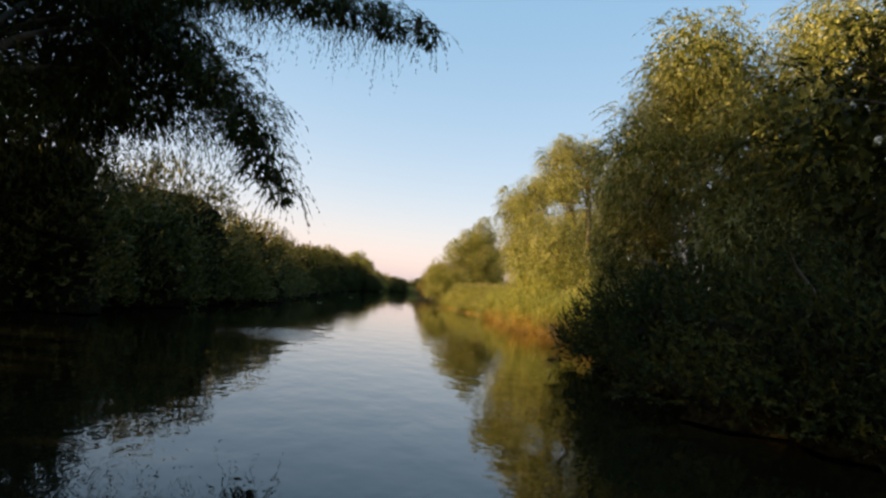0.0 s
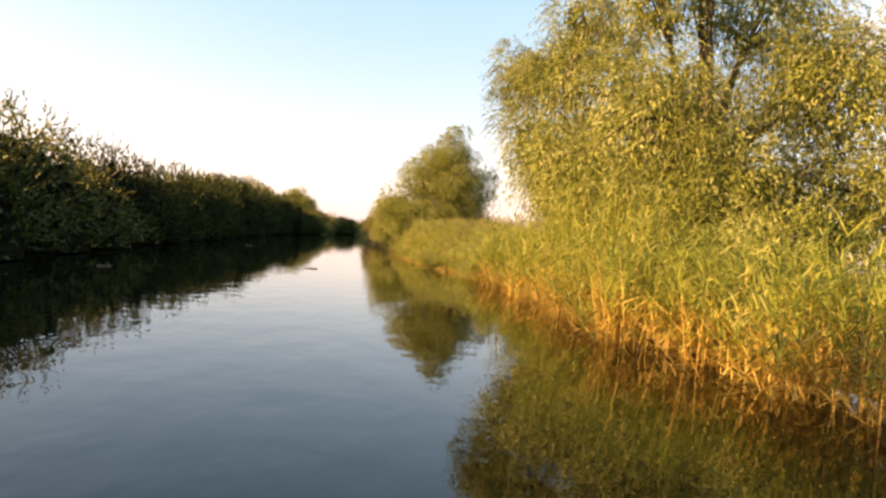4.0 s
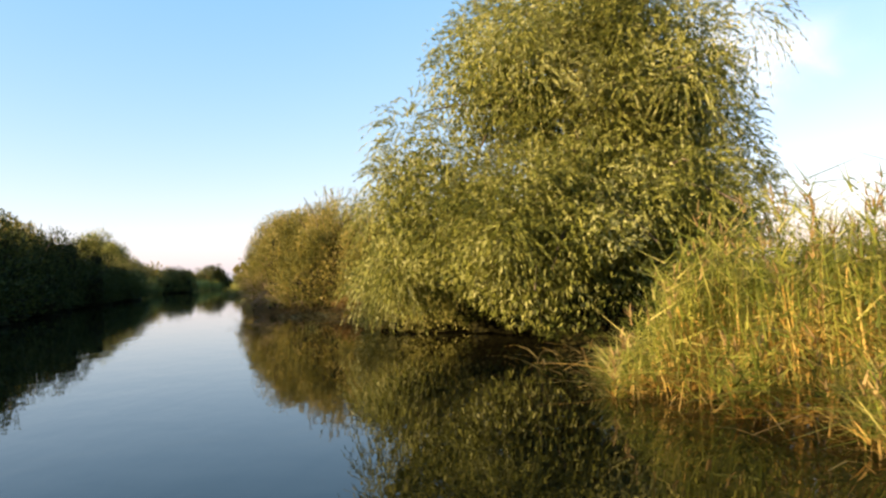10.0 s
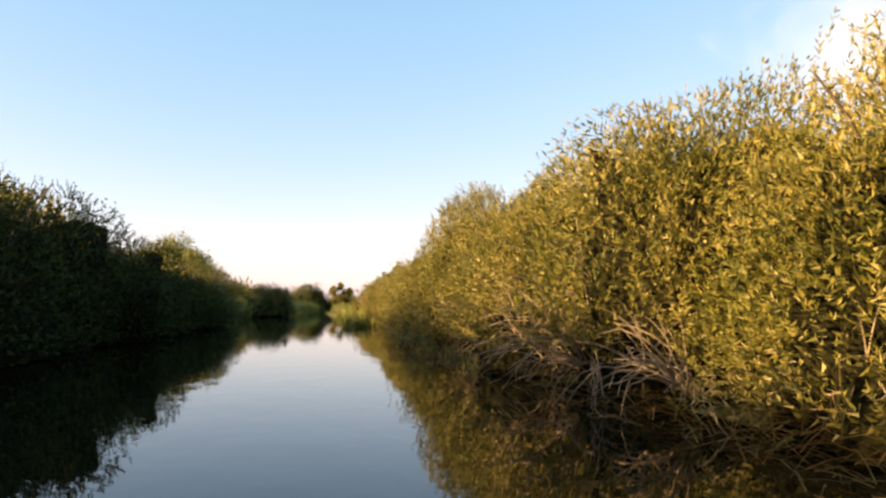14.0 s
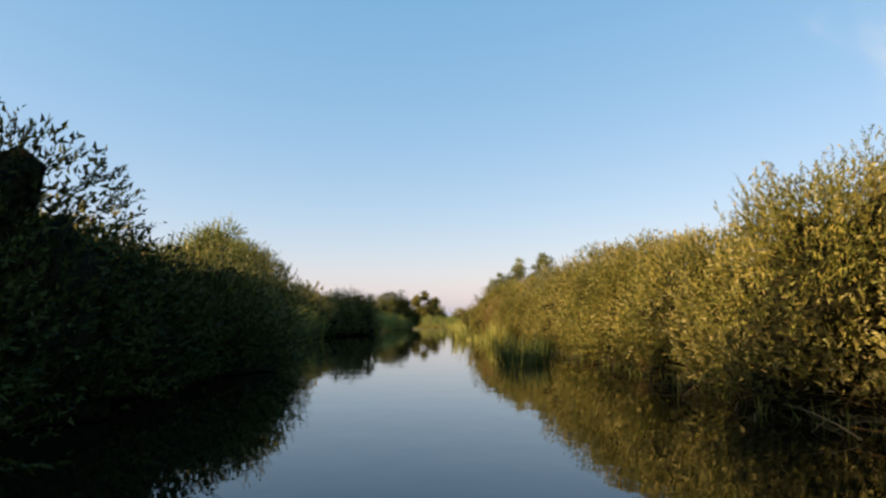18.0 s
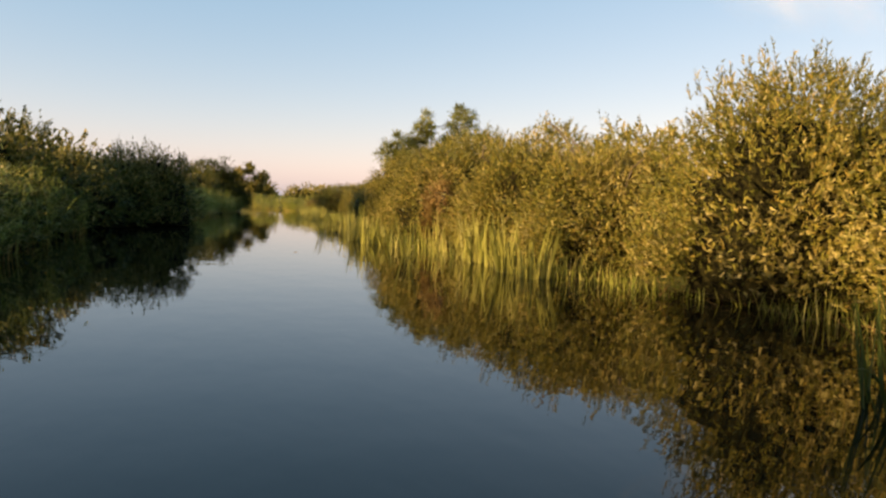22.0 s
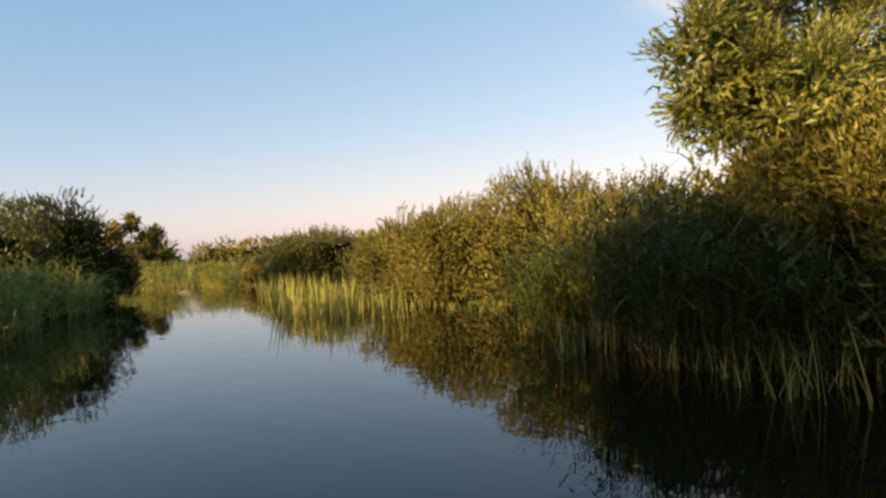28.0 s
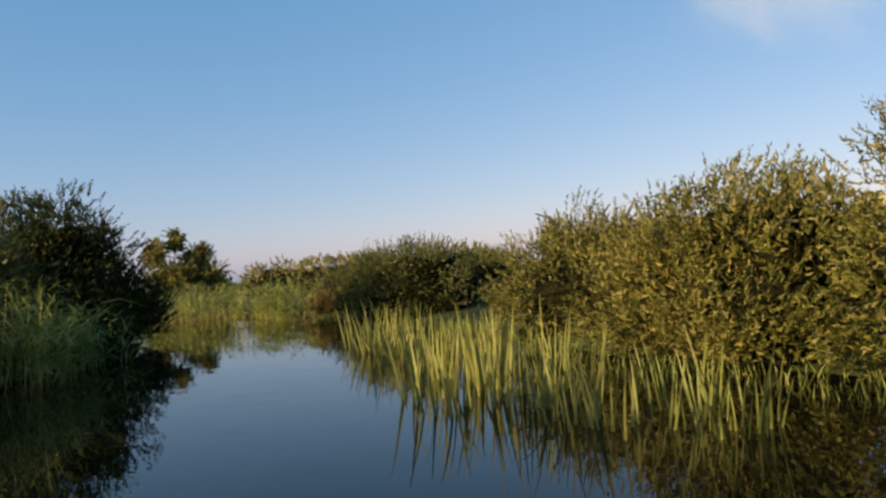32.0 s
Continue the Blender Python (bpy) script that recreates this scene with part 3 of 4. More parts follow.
def cloud(azimuth, elevation, wide, high, seed, label, distance):
    """A small fair-weather cloud: soft thin veils, set close to fit the camera's view."""
    m, n, l, b = material("cloud_veil")
    m.blend_method = "BLEND"
    tc, noi, grad = n.new("ShaderNodeTexCoord"), n.new("ShaderNodeTexNoise"), n.new("ShaderNodeTexGradient")
    noi.inputs["Scale"].default_value, noi.inputs["Detail"].default_value, noi.inputs["Roughness"].default_value = 1.6, 5, 0.52
    noi.inputs["Distortion"].default_value = 0.6
    grad.gradient_type = "SPHERICAL"
    l.new(tc.outputs["Object"], noi.inputs["Vector"])
    l.new(tc.outputs["Object"], grad.inputs["Vector"])
    mul, rr = n.new("ShaderNodeMath"), n.new("ShaderNodeMapRange")
    mul.operation = "MULTIPLY_ADD"
    l.new(grad.outputs["Fac"], mul.inputs[0])
    mul.inputs[1].default_value = 0.85
    l.new(noi.outputs["Fac"], mul.inputs[2])
    rr.interpolation_type = "SMOOTHSTEP"
    for key, value in (("From Min", 0.66), ("From Max", 1.5), ("To Min", 0.0), ("To Max", 0.45)):
        rr.inputs[key].default_value = value
    l.new(mul.outputs[0], rr.inputs["Value"])
    d, t, add, clear, mix = (n.new("ShaderNode" + k) for k in ("BsdfDiffuse", "BsdfTranslucent", "AddShader", "BsdfTransparent", "MixShader"))
    d.inputs["Color"].default_value = t.inputs["Color"].default_value = (0.45, 0.45, 0.46, 1)
    l.new(d.outputs[0], add.inputs[0])
    l.new(t.outputs[0], add.inputs[1])
    l.new(rr.outputs[0], mix.inputs[0])
    l.new(clear.outputs[0], mix.inputs[1])
    l.new(add.outputs[0], mix.inputs[2])
    l.new(mix.outputs[0], n["Material Output"].inputs["Surface"])
    az, el = radians(azimuth), radians(elevation)
    at = Vector((math.sin(az) * math.cos(el), math.cos(az) * math.cos(el), math.sin(el))) * distance + Vector((-6, 70, 0))
    g = np.linspace(-1, 1, 13)
    V = np.array([(x, z, 0.12 * math.cos(3 * x) * math.cos(2 * z)) for z in g for x in g])
    F = [[i * 13 + j, i * 13 + j + 1, (i + 1) * 13 + j + 1, (i + 1) * 13 + j] for i in range(12) for j in range(12)]
    ob = tagged(new("cloud", quads("cloud", V, F, [m], smooth=True)), label, "cloud", kind="structure")
    ob.matrix_world = look(at, Vector((-6, 70, 0)), seed) @ Matrix.Diagonal((math.tan(radians(wide)) * distance, math.tan(radians(high)) * distance, 0.05 * distance, 1))
    return ob


def floating_twig(x, y, heading, length, seed):
    rng = np.random.default_rng(seed)
    q = [(length * (u - 0.5), 0.04 * math.sin(4 * u + seed), 0.012) for u in np.linspace(0, 1, 6)]
    V, F = tube(q, np.linspace(0.014, 0.006, 6), 5)
    thing = tagged(new("floating_twig"), "short dark twig floating on the still water", "twig", "twigs adrift on the water")
    thing.matrix_basis = pose(x, y, 0, 0, 0, heading)
    part("stick", quads("stick", V, F, [DEAD_WOOD], smooth=True), thing)
    P = np.array([(0.2 * length, 0, 0.02), (-0.1 * length, 0.01, 0.02)])
    V, F = leaves(rng, P, unit(np.array([(0.5, 0.8, 0.15), (0.4, -0.9, 0.1)])), 0.12, 0.05)
    part("leaf", quads("leaf", V, F, [RUST_LEAF]), thing)



def floating_leaf(x, y, heading, seed):
    """A pale curled willow leaf on the water."""
    rng = np.random.default_rng(seed)
    V, F = blades(rng, np.array([[-0.05, 0, 0.006]]), np.array([[1.0, 0, 0.05]]), 0.12, 0.04, -0.1, 4, 0.1)
    ob = tagged(new("floating_leaf", quads("floating_leaf", V, F, [REED_STRAW])), "single pale yellow leaf floating on dark water", "leaf", "leaves adrift on the water")
    ob.matrix_basis = pose(x, y, 0, 0, 0, heading)


# ---------------------------------------------------------------- ground and water
def ground():
    ys = np.concatenate([[-900, -300, -120], np.arange(-60, 220, 2.0), [260, 400, 900, 2500]])
    rows = []
    r = np.random.default_rng(3)
    for y in ys:
        a, b = float(left_x(y)), float(right_x(y))
        if y > 170:
            a, b = -42.0, -40.0
        mid = (a + b) / 2
        xs = [-2500, -400, -120, -60, a - 14, a - 6, a - 3, a - 1.6, a - 0.8, a + 0.25, a + 0.9, mid, b - 0.9, b - 0.25, b + 0.8, b + 1.6, b + 3, b + 6, b + 14, 70, 140, 400, 2500]
        zs = [0.3, 0.3, 0.3, 0.35, 0.35, 0.3, 0.24, 0.12, 0.02, -0.25, -0.7, -1.0, -0.7, -0.25, 0.02, 0.12, 0.24, 0.3, 0.35, 0.35, 0.3, 0.3, 0.3]
        rows.append([(x, y, z + (r.uniform(-0.05, 0.05) if abs(x) < 60 else 0)) for x, z in zip(sorted(xs), zs)])
    n = len(rows[0])
    F = [[i * n + j, i * n + j + 1, (i + 1) * n + j + 1, (i + 1) * n + j] for i in range(len(rows) - 1) for j in range(n - 1)]
    tagged(new("ground", quads("ground", np.array(rows), F, [SOIL], smooth=True)), "dark damp river bank with short green-brown meadow growth", "ground", kind="structure")


ground()
tagged(new("water", quads("water", [(-90, -150, 0), (60, -150, 0), (60, 230, 0), (-90, 230, 0)], [[0, 1, 2, 3]], [WATER])),
       "calm dark river water mirroring sky and banks", "water", kind="structure")

# ---------------------------------------------------------------- right bank, from the start onwards
LBL_SALLOW = "dense olive-green willow shrub at the water's edge"
LBL_DARK = "shrub hanging over the water, leaves green or coloured dark for shade"

willow(8.2, 20.0, 10.5, [(-3.4, -1.0, 5.0, 2.0, 1.8), (-1.6, 1.5, 7.2, 2.3, 1.9), (1.2, -1.5, 8.4, 2.5, 1.8), (-1.2, -3.0, 5.6, 2.4, 2.2), (2.5, 1.5, 6.2, 2.4, 2.2), (-3.0, 1.2, 2.9, 2.0, 1.8), (-1.5, -3.5, 2.9, 2.0, 1.8), (1.0, -0.5, 4.6, 2.8, 2.4), (-1.0, -0.5, 3.8, 2.0, 1.6), (-3.0, 1.6, 4.6, 1.4, 1.4), (-2.6, -1.6, 7.6, 1.8, 1.5), (-2.2, 1.6, 6.4, 1.6, 1.5)],
       11, WILLOW, shoots=260, leaf=0.1, wide=0.026, weep=0.7, fill=1.1, trunk=0.38, label="tall spreading willow, lower half in deep shade")
willow(6.0, 34.6, 9.0, [(-3.0, 1.2, 3.3, 1.3, 1.3), (-2.9, 1.2, 5.2, 1.1, 1.2), (-2.6, 1.3, 6.7, 0.8, 0.9), (-1.4, -0.6, 6.6, 1.2, 1.2), (-1.9, 0.2, 7.7, 0.98, 0.9), (-0.5, -0.2, 7.7, 1.3, 1.1), (-1.7, 0.2, 8.5, 0.8, 0.7), (-0.6, 0.0, 8.5, 1.05, 0.75), (1.2, 0.2, 6.8, 1.9, 1.5), (-1.6, -1.6, 3.8, 1.7, 1.7), (2.0, -1.6, 4.6, 2.1, 1.8), (0.8, 2.2, 4.2, 2.0, 1.9), (-2.4, -0.6, 2.3, 1.6, 1.4), (-0.6, -2.6, 2.3, 1.7, 1.5), (3.0, 0.6, 5.6, 1.8, 1.5), (0.6, -1.0, 2.0, 1.8, 1.4), (2.2, -3.2, 2.4, 1.6, 1.5), (3.2, 0.2, 2.6, 1.8, 1.5)],
       12, WILLOW, shoots=345, weep=0.75, fill=0.95, bulk=0.75, trunk=0.32, label="sunlit yellow-green willow leaning over dry reeds")
willow(6.1, 41.8, 8.6, [(-2.9, -0.4, 4.4, 1.2, 1.4), (-2.3, -0.9, 3.3, 1.2, 1.1), (-1.3, -0.9, 4.6, 1.3, 1.2), (-0.9, -1.0, 2.6, 1.3, 1.1), (-2.7, -0.2, 6.2, 0.9, 1.1), (-3.3, 0.2, 6.9, 0.85, 0.9), (-3.5, 0.5, 6.0, 0.75, 0.9), (-1.8, 0.0, 7.4, 1.1, 1.1), (-0.4, -0.2, 7.8, 1.3, 1.1), (0.6, -0.2, 6.0, 1.7, 1.5), (-2.0, -0.6, 2.6, 1.4, 1.3), (0.4, -1.2, 3.2, 1.8, 1.6), (1.8, 0.8, 4.4, 1.7, 1.7)],
       18, WILLOW, shoots=420, weep=0.65, fill=0.95, bulk=0.75, trunk=0.24, label="smaller sunlit willow rising from the reeds")
willow(1.6, 64.1, 8.0, [(-3.3, -1.5, 2.3, 1.45, 1.6), (-1.9, -1.7, 4.3, 1.6, 1.5), (-0.8, -1.9, 3.2, 1.6, 1.3), (0.8, -1.9, 3.0, 1.6, 1.3), (0.2, -0.9, 6.3, 1.4, 1.4), (0.4, -2.5, 4.4, 1.7, 1.8), (1.4, -0.7, 3.9, 1.6, 1.8), (-0.8, -2.7, 1.8, 1.9, 1.6), (-2.6, -3.1, 1.4, 1.2, 0.8), (-1.6, -3.7, 1.7, 1.2, 0.7), (0.0, -3.9, 1.9, 1.3, 0.8), (-3.4, -0.3, 1.2, 1.2, 0.9), (-0.8, 0.3, 5.2, 1.5, 1.6), (-0.4, -1.9, 5.3, 1.3, 1.3), (1.2, -2.1, 1.9, 1.7, 1.5), (-2.2, -2.7, 1.5, 1.6, 1.2)],
       13, WILLOW, shoots=540, per=16, weep=0.6, hang=(0.25, 0.52), per_sub=6, skirt=0.55, fill=1.3, bulk=0.62, trunk=0.26, label="bushy sunlit willow with foliage down to the water")
willow(0.6, 137.0, 5.4, [(-0.75, -0.1, 4.3, 0.5, 0.8), (0.95, 0.0, 4.6, 0.6, 0.9), (-1.2, 0.2, 3.2, 0.7, 0.8), (-2.2, -0.2, 2.9, 0.7, 0.8), (-1.5, -0.9, 2.2, 0.9, 0.9), (-1.8, 0.1, 2.6, 0.6, 0.8), (-0.7, 0.0, 2.4, 0.85, 0.9), (0.2, 0.0, 3.4, 0.6, 0.9), (0.2, -0.4, 2.4, 0.95, 1.0), (1.7, -0.2, 3.1, 0.9, 1.0)],
       14, WILLOW, shoots=560, weep=0.05, hang=(0.2, 0.45), trunk=0.10, leaf=0.08, label="young grey-green willow with two thin spires")
willow(-4.4, 180.0, 4.0, [(-1.0, 0, 2.9, 0.6, 0.7), (1.1, 0.2, 2.5, 0.8, 0.7), (0.1, 0, 3.5, 0.5, 0.5), (-0.2, 0, 1.4, 1.7, 1.0), (1.8, 0, 1.3, 1.3, 0.9)], 15, SALLOW, shoots=200, weep=0.1, trunk=0.14, leaf=0.16, wide=0.07, label="small lone tree beyond the river bend")

# blocks sky over the start; its shade is also in the leaf colour
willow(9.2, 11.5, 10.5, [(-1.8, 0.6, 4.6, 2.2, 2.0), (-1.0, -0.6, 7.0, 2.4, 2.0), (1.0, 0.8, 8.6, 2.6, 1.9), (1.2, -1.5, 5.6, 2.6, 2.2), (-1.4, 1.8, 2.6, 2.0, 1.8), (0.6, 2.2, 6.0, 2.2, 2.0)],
       20, SHADE_LEAF, shoots=120, per=12, leaf=0.14, wide=0.06, weep=0.35, trunk=0.34, label="tall willow at the start, leaves coloured dark for shade")
# added shrubs that close the hollow to the sky, darkened to read as shade
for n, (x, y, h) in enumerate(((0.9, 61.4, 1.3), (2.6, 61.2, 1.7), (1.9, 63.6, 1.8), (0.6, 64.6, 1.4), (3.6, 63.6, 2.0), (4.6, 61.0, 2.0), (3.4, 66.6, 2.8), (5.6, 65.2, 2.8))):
    shrub(x, y, 1.2, 1.3, h, 980 + n, SHADE_LEAF, shoots=280, label="undergrowth added below a willow, coloured dark for its shade", group="undergrowth below the willow", stems=3)
LBL_REED = "sunlit green reeds with straw-coloured feet in the water"
reed_bed(17.5, 40.5, right_x, 1, 2.6, 1.45, 3700, 21, "dry golden reeds and grass below a willow", straw=0.42, lodged=0.2, leafy=12, fold=2, leafwide=0.019)
reed_bed(39.5, 58.5, right_x, 1, 4.2, 1.66, 6400, 22, LBL_REED, rise=0.2, straw=0.3, lodged=0.02, ramp=3.8, leafy=15, plumes=0.25, fold=1, leafwide=0.020)
reed_bed(36.0, 59.0, lambda y: right_x(y) + 3.6, 1, 10.0, 1.9, 2900, 23, "green reed field behind the river bank", straw=0.1, rise=1.0, leafy=14, fold=1, leafwide=0.024, plumes=0.6)
reed_bed(65.5, 71.5, right_x, 1, 2.0, 1.0, 700, 25, "short yellowing reeds and herbs at the water", straw=0.5, lodged=0.2)
for n, (x, y, rx, ry, h) in enumerate(((5.3, 37.8, 1.5, 1.7, 3.0), (5.4, 32.0, 1.5, 1.8, 3.0), (4.9, 28.6, 1.2, 1.6, 2.4), (6.0, 44.6, 1.6, 1.8, 2.6))):
    shrub(x, y, rx, ry, h, 970 + n, WILLOW, shoots=1100, leaf=0.09, wide=0.024, label="low willow growth behind golden reeds", group="low willows among the reeds", face=-1, fill=2.4)
reed_bed(28.5, 36.5, lambda y: right_x(y) + 0.3, 1, 1.6, 2.5, 520, 24, "tall green and golden reeds leaning before a willow", straw=0.42, lodged=0.14, leafy=14, fold=2, leafwide=0.019)
litter(24.5, 40, right_x, 1, 900, 31, "fallen golden reed stalks at the water's edge")
litter(40, 60, right_x, 1, 500, 32, "fallen straw among reed feet")
litter(67.5, 73.5, right_x, 1, 1900, 33, "flattened heap of golden straw on the bank", width=1.3, rise=0.65, length=(0.25, 0.8))
litter(73, 80, right_x, 1, 700, 36, "reddish dry stalks under a willow shrub", mat=RUST_LEAF, width=1.1, rise=0.55, length=(0.3, 0.8))
litter(76, 112, right_x, 1, 900, 34, "dry grass and roots under the shrubs", mat=RUST_LEAF, rise=0.5)

rs = np.random.default_rng(5)
k = 100
for y, off, rx, ry, h in ((69.4, 3.0, 2.1, 2.5, 3.3), (72.8, 2.1, 2.2, 2.6, 4.0), (76.5, 2.0, 2.4, 2.6, 4.6), (80.0, 1.9, 2.3, 2.4, 4.9), (83.5, 1.9, 2.2, 2.4, 4.9), (87.2, 1.8, 2.2, 2.5, 4.7), (91.0, 1.8, 2.3, 2.5, 4.7),
                          (95.0, 1.8, 2.3, 2.6, 5.0), (99.0, 1.8, 2.3, 2.6, 4.6), (103.0, 1.8, 2.3, 2.5, 3.3), (107.0, 1.5, 2.2, 2.5, 3.5), (110.8, 1.5, 2.3, 2.5, 3.6), (114.6, 1.6, 2.2, 2.4, 3.6), (118.4, 1.7, 2.2, 2.4, 3.4), (122.0, 1.9, 2.1, 2.3, 3.4), (125.6, 1.9, 2.1, 2.3, 3.5),
                          (129.2, 1.6, 2.0, 2.2, 3.4), (132.6, 1.4, 1.9, 2.1, 3.2), (135.4, 2.2, 1.6, 1.8, 2.8)):
    k += 1
    shrub(float(right_x(y)) + off, y, rx, ry, h, k, OLIVE_SALLOW if y > 131 else SALLOW, shoots=1600, per=15, leaf=0.088, wide=0.022, fill=4.6, lift=1.1 if 77 < y < 89 else 0.3, label=LBL_SALLOW, group="willow shrubs along the sunny bank", face=-1)
for y in np.arange(67.0, 140, 4.2):
    k += 1
    shrub(float(right_x(y)) + 5.6 + rs.uniform(-0.6, 0.6), y, 2.6, 2.8, (rs.uniform(3.5, 4.1) - 0.008 * (y - 67)) * (0.9 if y < 75 else 1), k, SALLOW, shoots=270, per=12, leaf=0.13, wide=0.055, label="willow shrub in the second row of the bank", group="willow shrubs along the sunny bank", face=-1, stems=3)
shrub(-0.45, 66.7, 2.0, 2.1, 2.3, 98, PALE_WILLOW, shoots=2400, per=13, leaf=0.085, wide=0.020, fill=2.6, lift=0.0, label="bright drooping willow bush leaning over the water", face=-1)
for n, (x, y) in enumerate(((-3.0, 103.5), (-2.6, 119.0), (-2.4, 92.0), (-1.3, 72.2), (-0.9, 160.9))):
    shrub(x, y, 0.7, 0.8, 0.9 + 0.25 * (n % 3), 950 + n, RUST_LEAF, shoots=260, leaf=0.08, wide=0.03, name="rusty_herb", label="rust-brown withered bush among green willows", group="withered bushes on the bank", face=-1, stems=2)
# lower shrubs towards the bend
for y, off, rx, ry, h in ((138.8, 1.5, 1.6, 1.8, 2.2), (141.8, 1.5, 1.8, 2.0, 3.0), (145.2, 1.6, 1.9, 2.2, 2.2), (148.6, 2.2, 1.8, 2.0, 2.5), (157.2, 1.7, 2.1, 2.2, 2.4), (161.0, 3.4, 2.7, 2.4, 2.2), (162.5, 6.2, 2.6, 2.6, 2.3), (159.5, 5.4, 2.2, 2.4, 2.0)):
    k += 1
    shrub(float(right_x(y)) + off, y, rx, ry, h, k, OLIVE_SALLOW if y < 150 else GREEN_SALLOW, shoots=1400 if y < 150 else 900, leaf=0.075, wide=0.024, fill=2.0, label="rounded low willow shrub near the river bend", group="willow shrubs at the bend", face=-1)
for x, y, h in ((4.0, 141, 2.6), (5.0, 146, 2.3), (5.2, 151, 2.2), (12, 160, 2.8), (17, 165, 3.0), (9, 172, 2.6), (3, 174, 2.4), (-9, 178, 2.6), (-15, 181, 3.0), (-21, 183, 3.2), (2, 184, 2.8), (9, 186, 3.0), (16, 184, 3.0), (24, 180, 3.2), (-28, 182, 3.4)):
    k += 1
    shrub(x, y, 3.4, 2.6, h, k, SALLOW, shoots=260, per=11, leaf=0.18, wide=0.075, label="distant rounded shrub beyond the river bend", group="shrubs beyond the bend", stems=3)
reed_bed(160, 170.5, right_x, 1, 2.5, 1.1, 700, 26, "low green and rusty reeds on the far shore", straw=0.04, leafwide=0.03)

# ---------------------------------------------------------------- left bank, shaded side
for y in np.concatenate([np.arange(14.0, 112, 3.6), np.arange(112.0, 140, 3.4)]):
    k += 1
    h = float(np.interp(y, (14, 20, 26, 30, 40, 50, 60, 70, 84, 92, 99, 101, 104, 106, 107.7, 109, 111, 113, 116, 120, 122, 126, 130, 134, 140), (4.2, 4.1, 4.1, 3.6, 3.4, 3.4, 3.6, 3.9, 3.9, 3.9, 3.7, 2.8, 2.3, 2.6, 3.5, 3.9, 4.0, 3.8, 3.1, 2.4, 2.5, 3.3, 2.6, 3.1, 3.2))) * (rs.uniform(0.93, 1.05) if 95 < y < 116 else rs.uniform(0.82, 1.13))
    # front row: from y 40 to 105 shade is put into the leaf colour
    shrub(float(left_x(y)) - 1.6 + rs.uniform(-0.3, 0.3), y, 2.5, 2.6, h, k, GREEN_SALLOW if y < 40 or y > 105 else SHADE_LEAF, shoots=900 if y < 26 else 480 if y < 86 else 800 if y < 116 else 650, per=11, leaf=0.082 if 86 < y < 116 else 0.1, wide=0.031 if 86 < y < 116 else 0.042, fill=3.0 if 66 < y < 112 else 1.8, label=LBL_DARK, group="shrubs along the shaded bank", face=1)
    k += 1
    # mostly hidden second row, raised and thickened from y 68 to 109 to cast shade
    shrub(float(left_x(y)) - (4.7 if 68 < y < 109 else 5.4) + rs.uniform(-0.5, 0.5), y + 1.8, 2.8, 2.8, (float(np.interp(y, (68, 96, 99, 103.5, 104.5, 108), (4.4, 5.0, 5.0, 5.0, 3.6, 3.2))) if 68 < y < 109 else h * 0.9 if y < 131 else 3.9) * rs.uniform(1.0, 1.08), k, SALLOW, shoots=220 if 68 < y < 109 else 130, per=12, leaf=0.15, wide=0.075, fill=8 if 66 < y < 112 else 1.8, label="willow shrub behind the shaded bank", group="shrubs along the shaded bank", face=1, stems=3)
for x, y, rx, ry, h in ((-11.3, 133.6, 1.7, 1.9, 3.2), (-11.8, 142.5, 1.9, 2.2, 3.0), (-11.2, 147.0, 2.1, 2.3, 2.9), (-9.8, 151.8, 2.3, 2.4, 3.2), (-14.5, 148, 2.6, 2.6, 3.6), (-14.2, 155, 2.8, 2.8, 3.5), (-15, 161, 2.6, 2.2, 3.0)):
    k += 1
    shrub(x, y, rx, ry, h, k, GREEN_SALLOW, shoots=900, per=12, label="rounded willow shrub on the inner side of the bend", group="shrubs along the shaded bank", face=1)
# unlit side of this bush is imitated by the darkened leaf colour
shrub(-8.2, 156.3, 2.4, 2.8, 3.6, 997, SHADE_LEAF, shoots=1800, label="bush at the inner side of the bend, leaves coloured dark for shade", group="shrubs along the shaded bank", face=1)
reed_bed(112, 128, left_x, -1, 1.6, 1.7, 900, 27, "shaded green reeds before the willow shrubs", straw=0.0)
reed_bed(139, 152, left_x, -1, 1.4, 1.35, 700, 28, "shaded green reeds before low shrubs", straw=0.0)
willow(-19.6, 132.8, 6.7, [(0, 0, 5.1, 1.5, 1.4), (1.4, -0.8, 3.5, 1.7, 1.5), (-1.8, 0.4, 3.9, 1.9, 1.6), (0.6, -1.8, 3.0, 2.0, 1.6)], 16, WILLOW, shoots=260, weep=0.15, trunk=0.24, leaf=0.13, wide=0.05, label="rounded sunlit tree above dark shrubs")
# second tree added here so that its shadow reaches the reeds opposite
willow(-18.7, 133.1, 6.0, [(0, 0, 4.3, 2.0, 1.5), (1.4, -1.0, 3.7, 1.9, 1.5), (-0.5, 1.2, 3.6, 1.9, 1.4), (0.2, -0.2, 2.6, 2.2, 1.5)], 19, WILLOW, shoots=230, weep=0.15, trunk=0.22, leaf=0.13, wide=0.05, label="rounded tree added behind the shaded bank to cast shade")
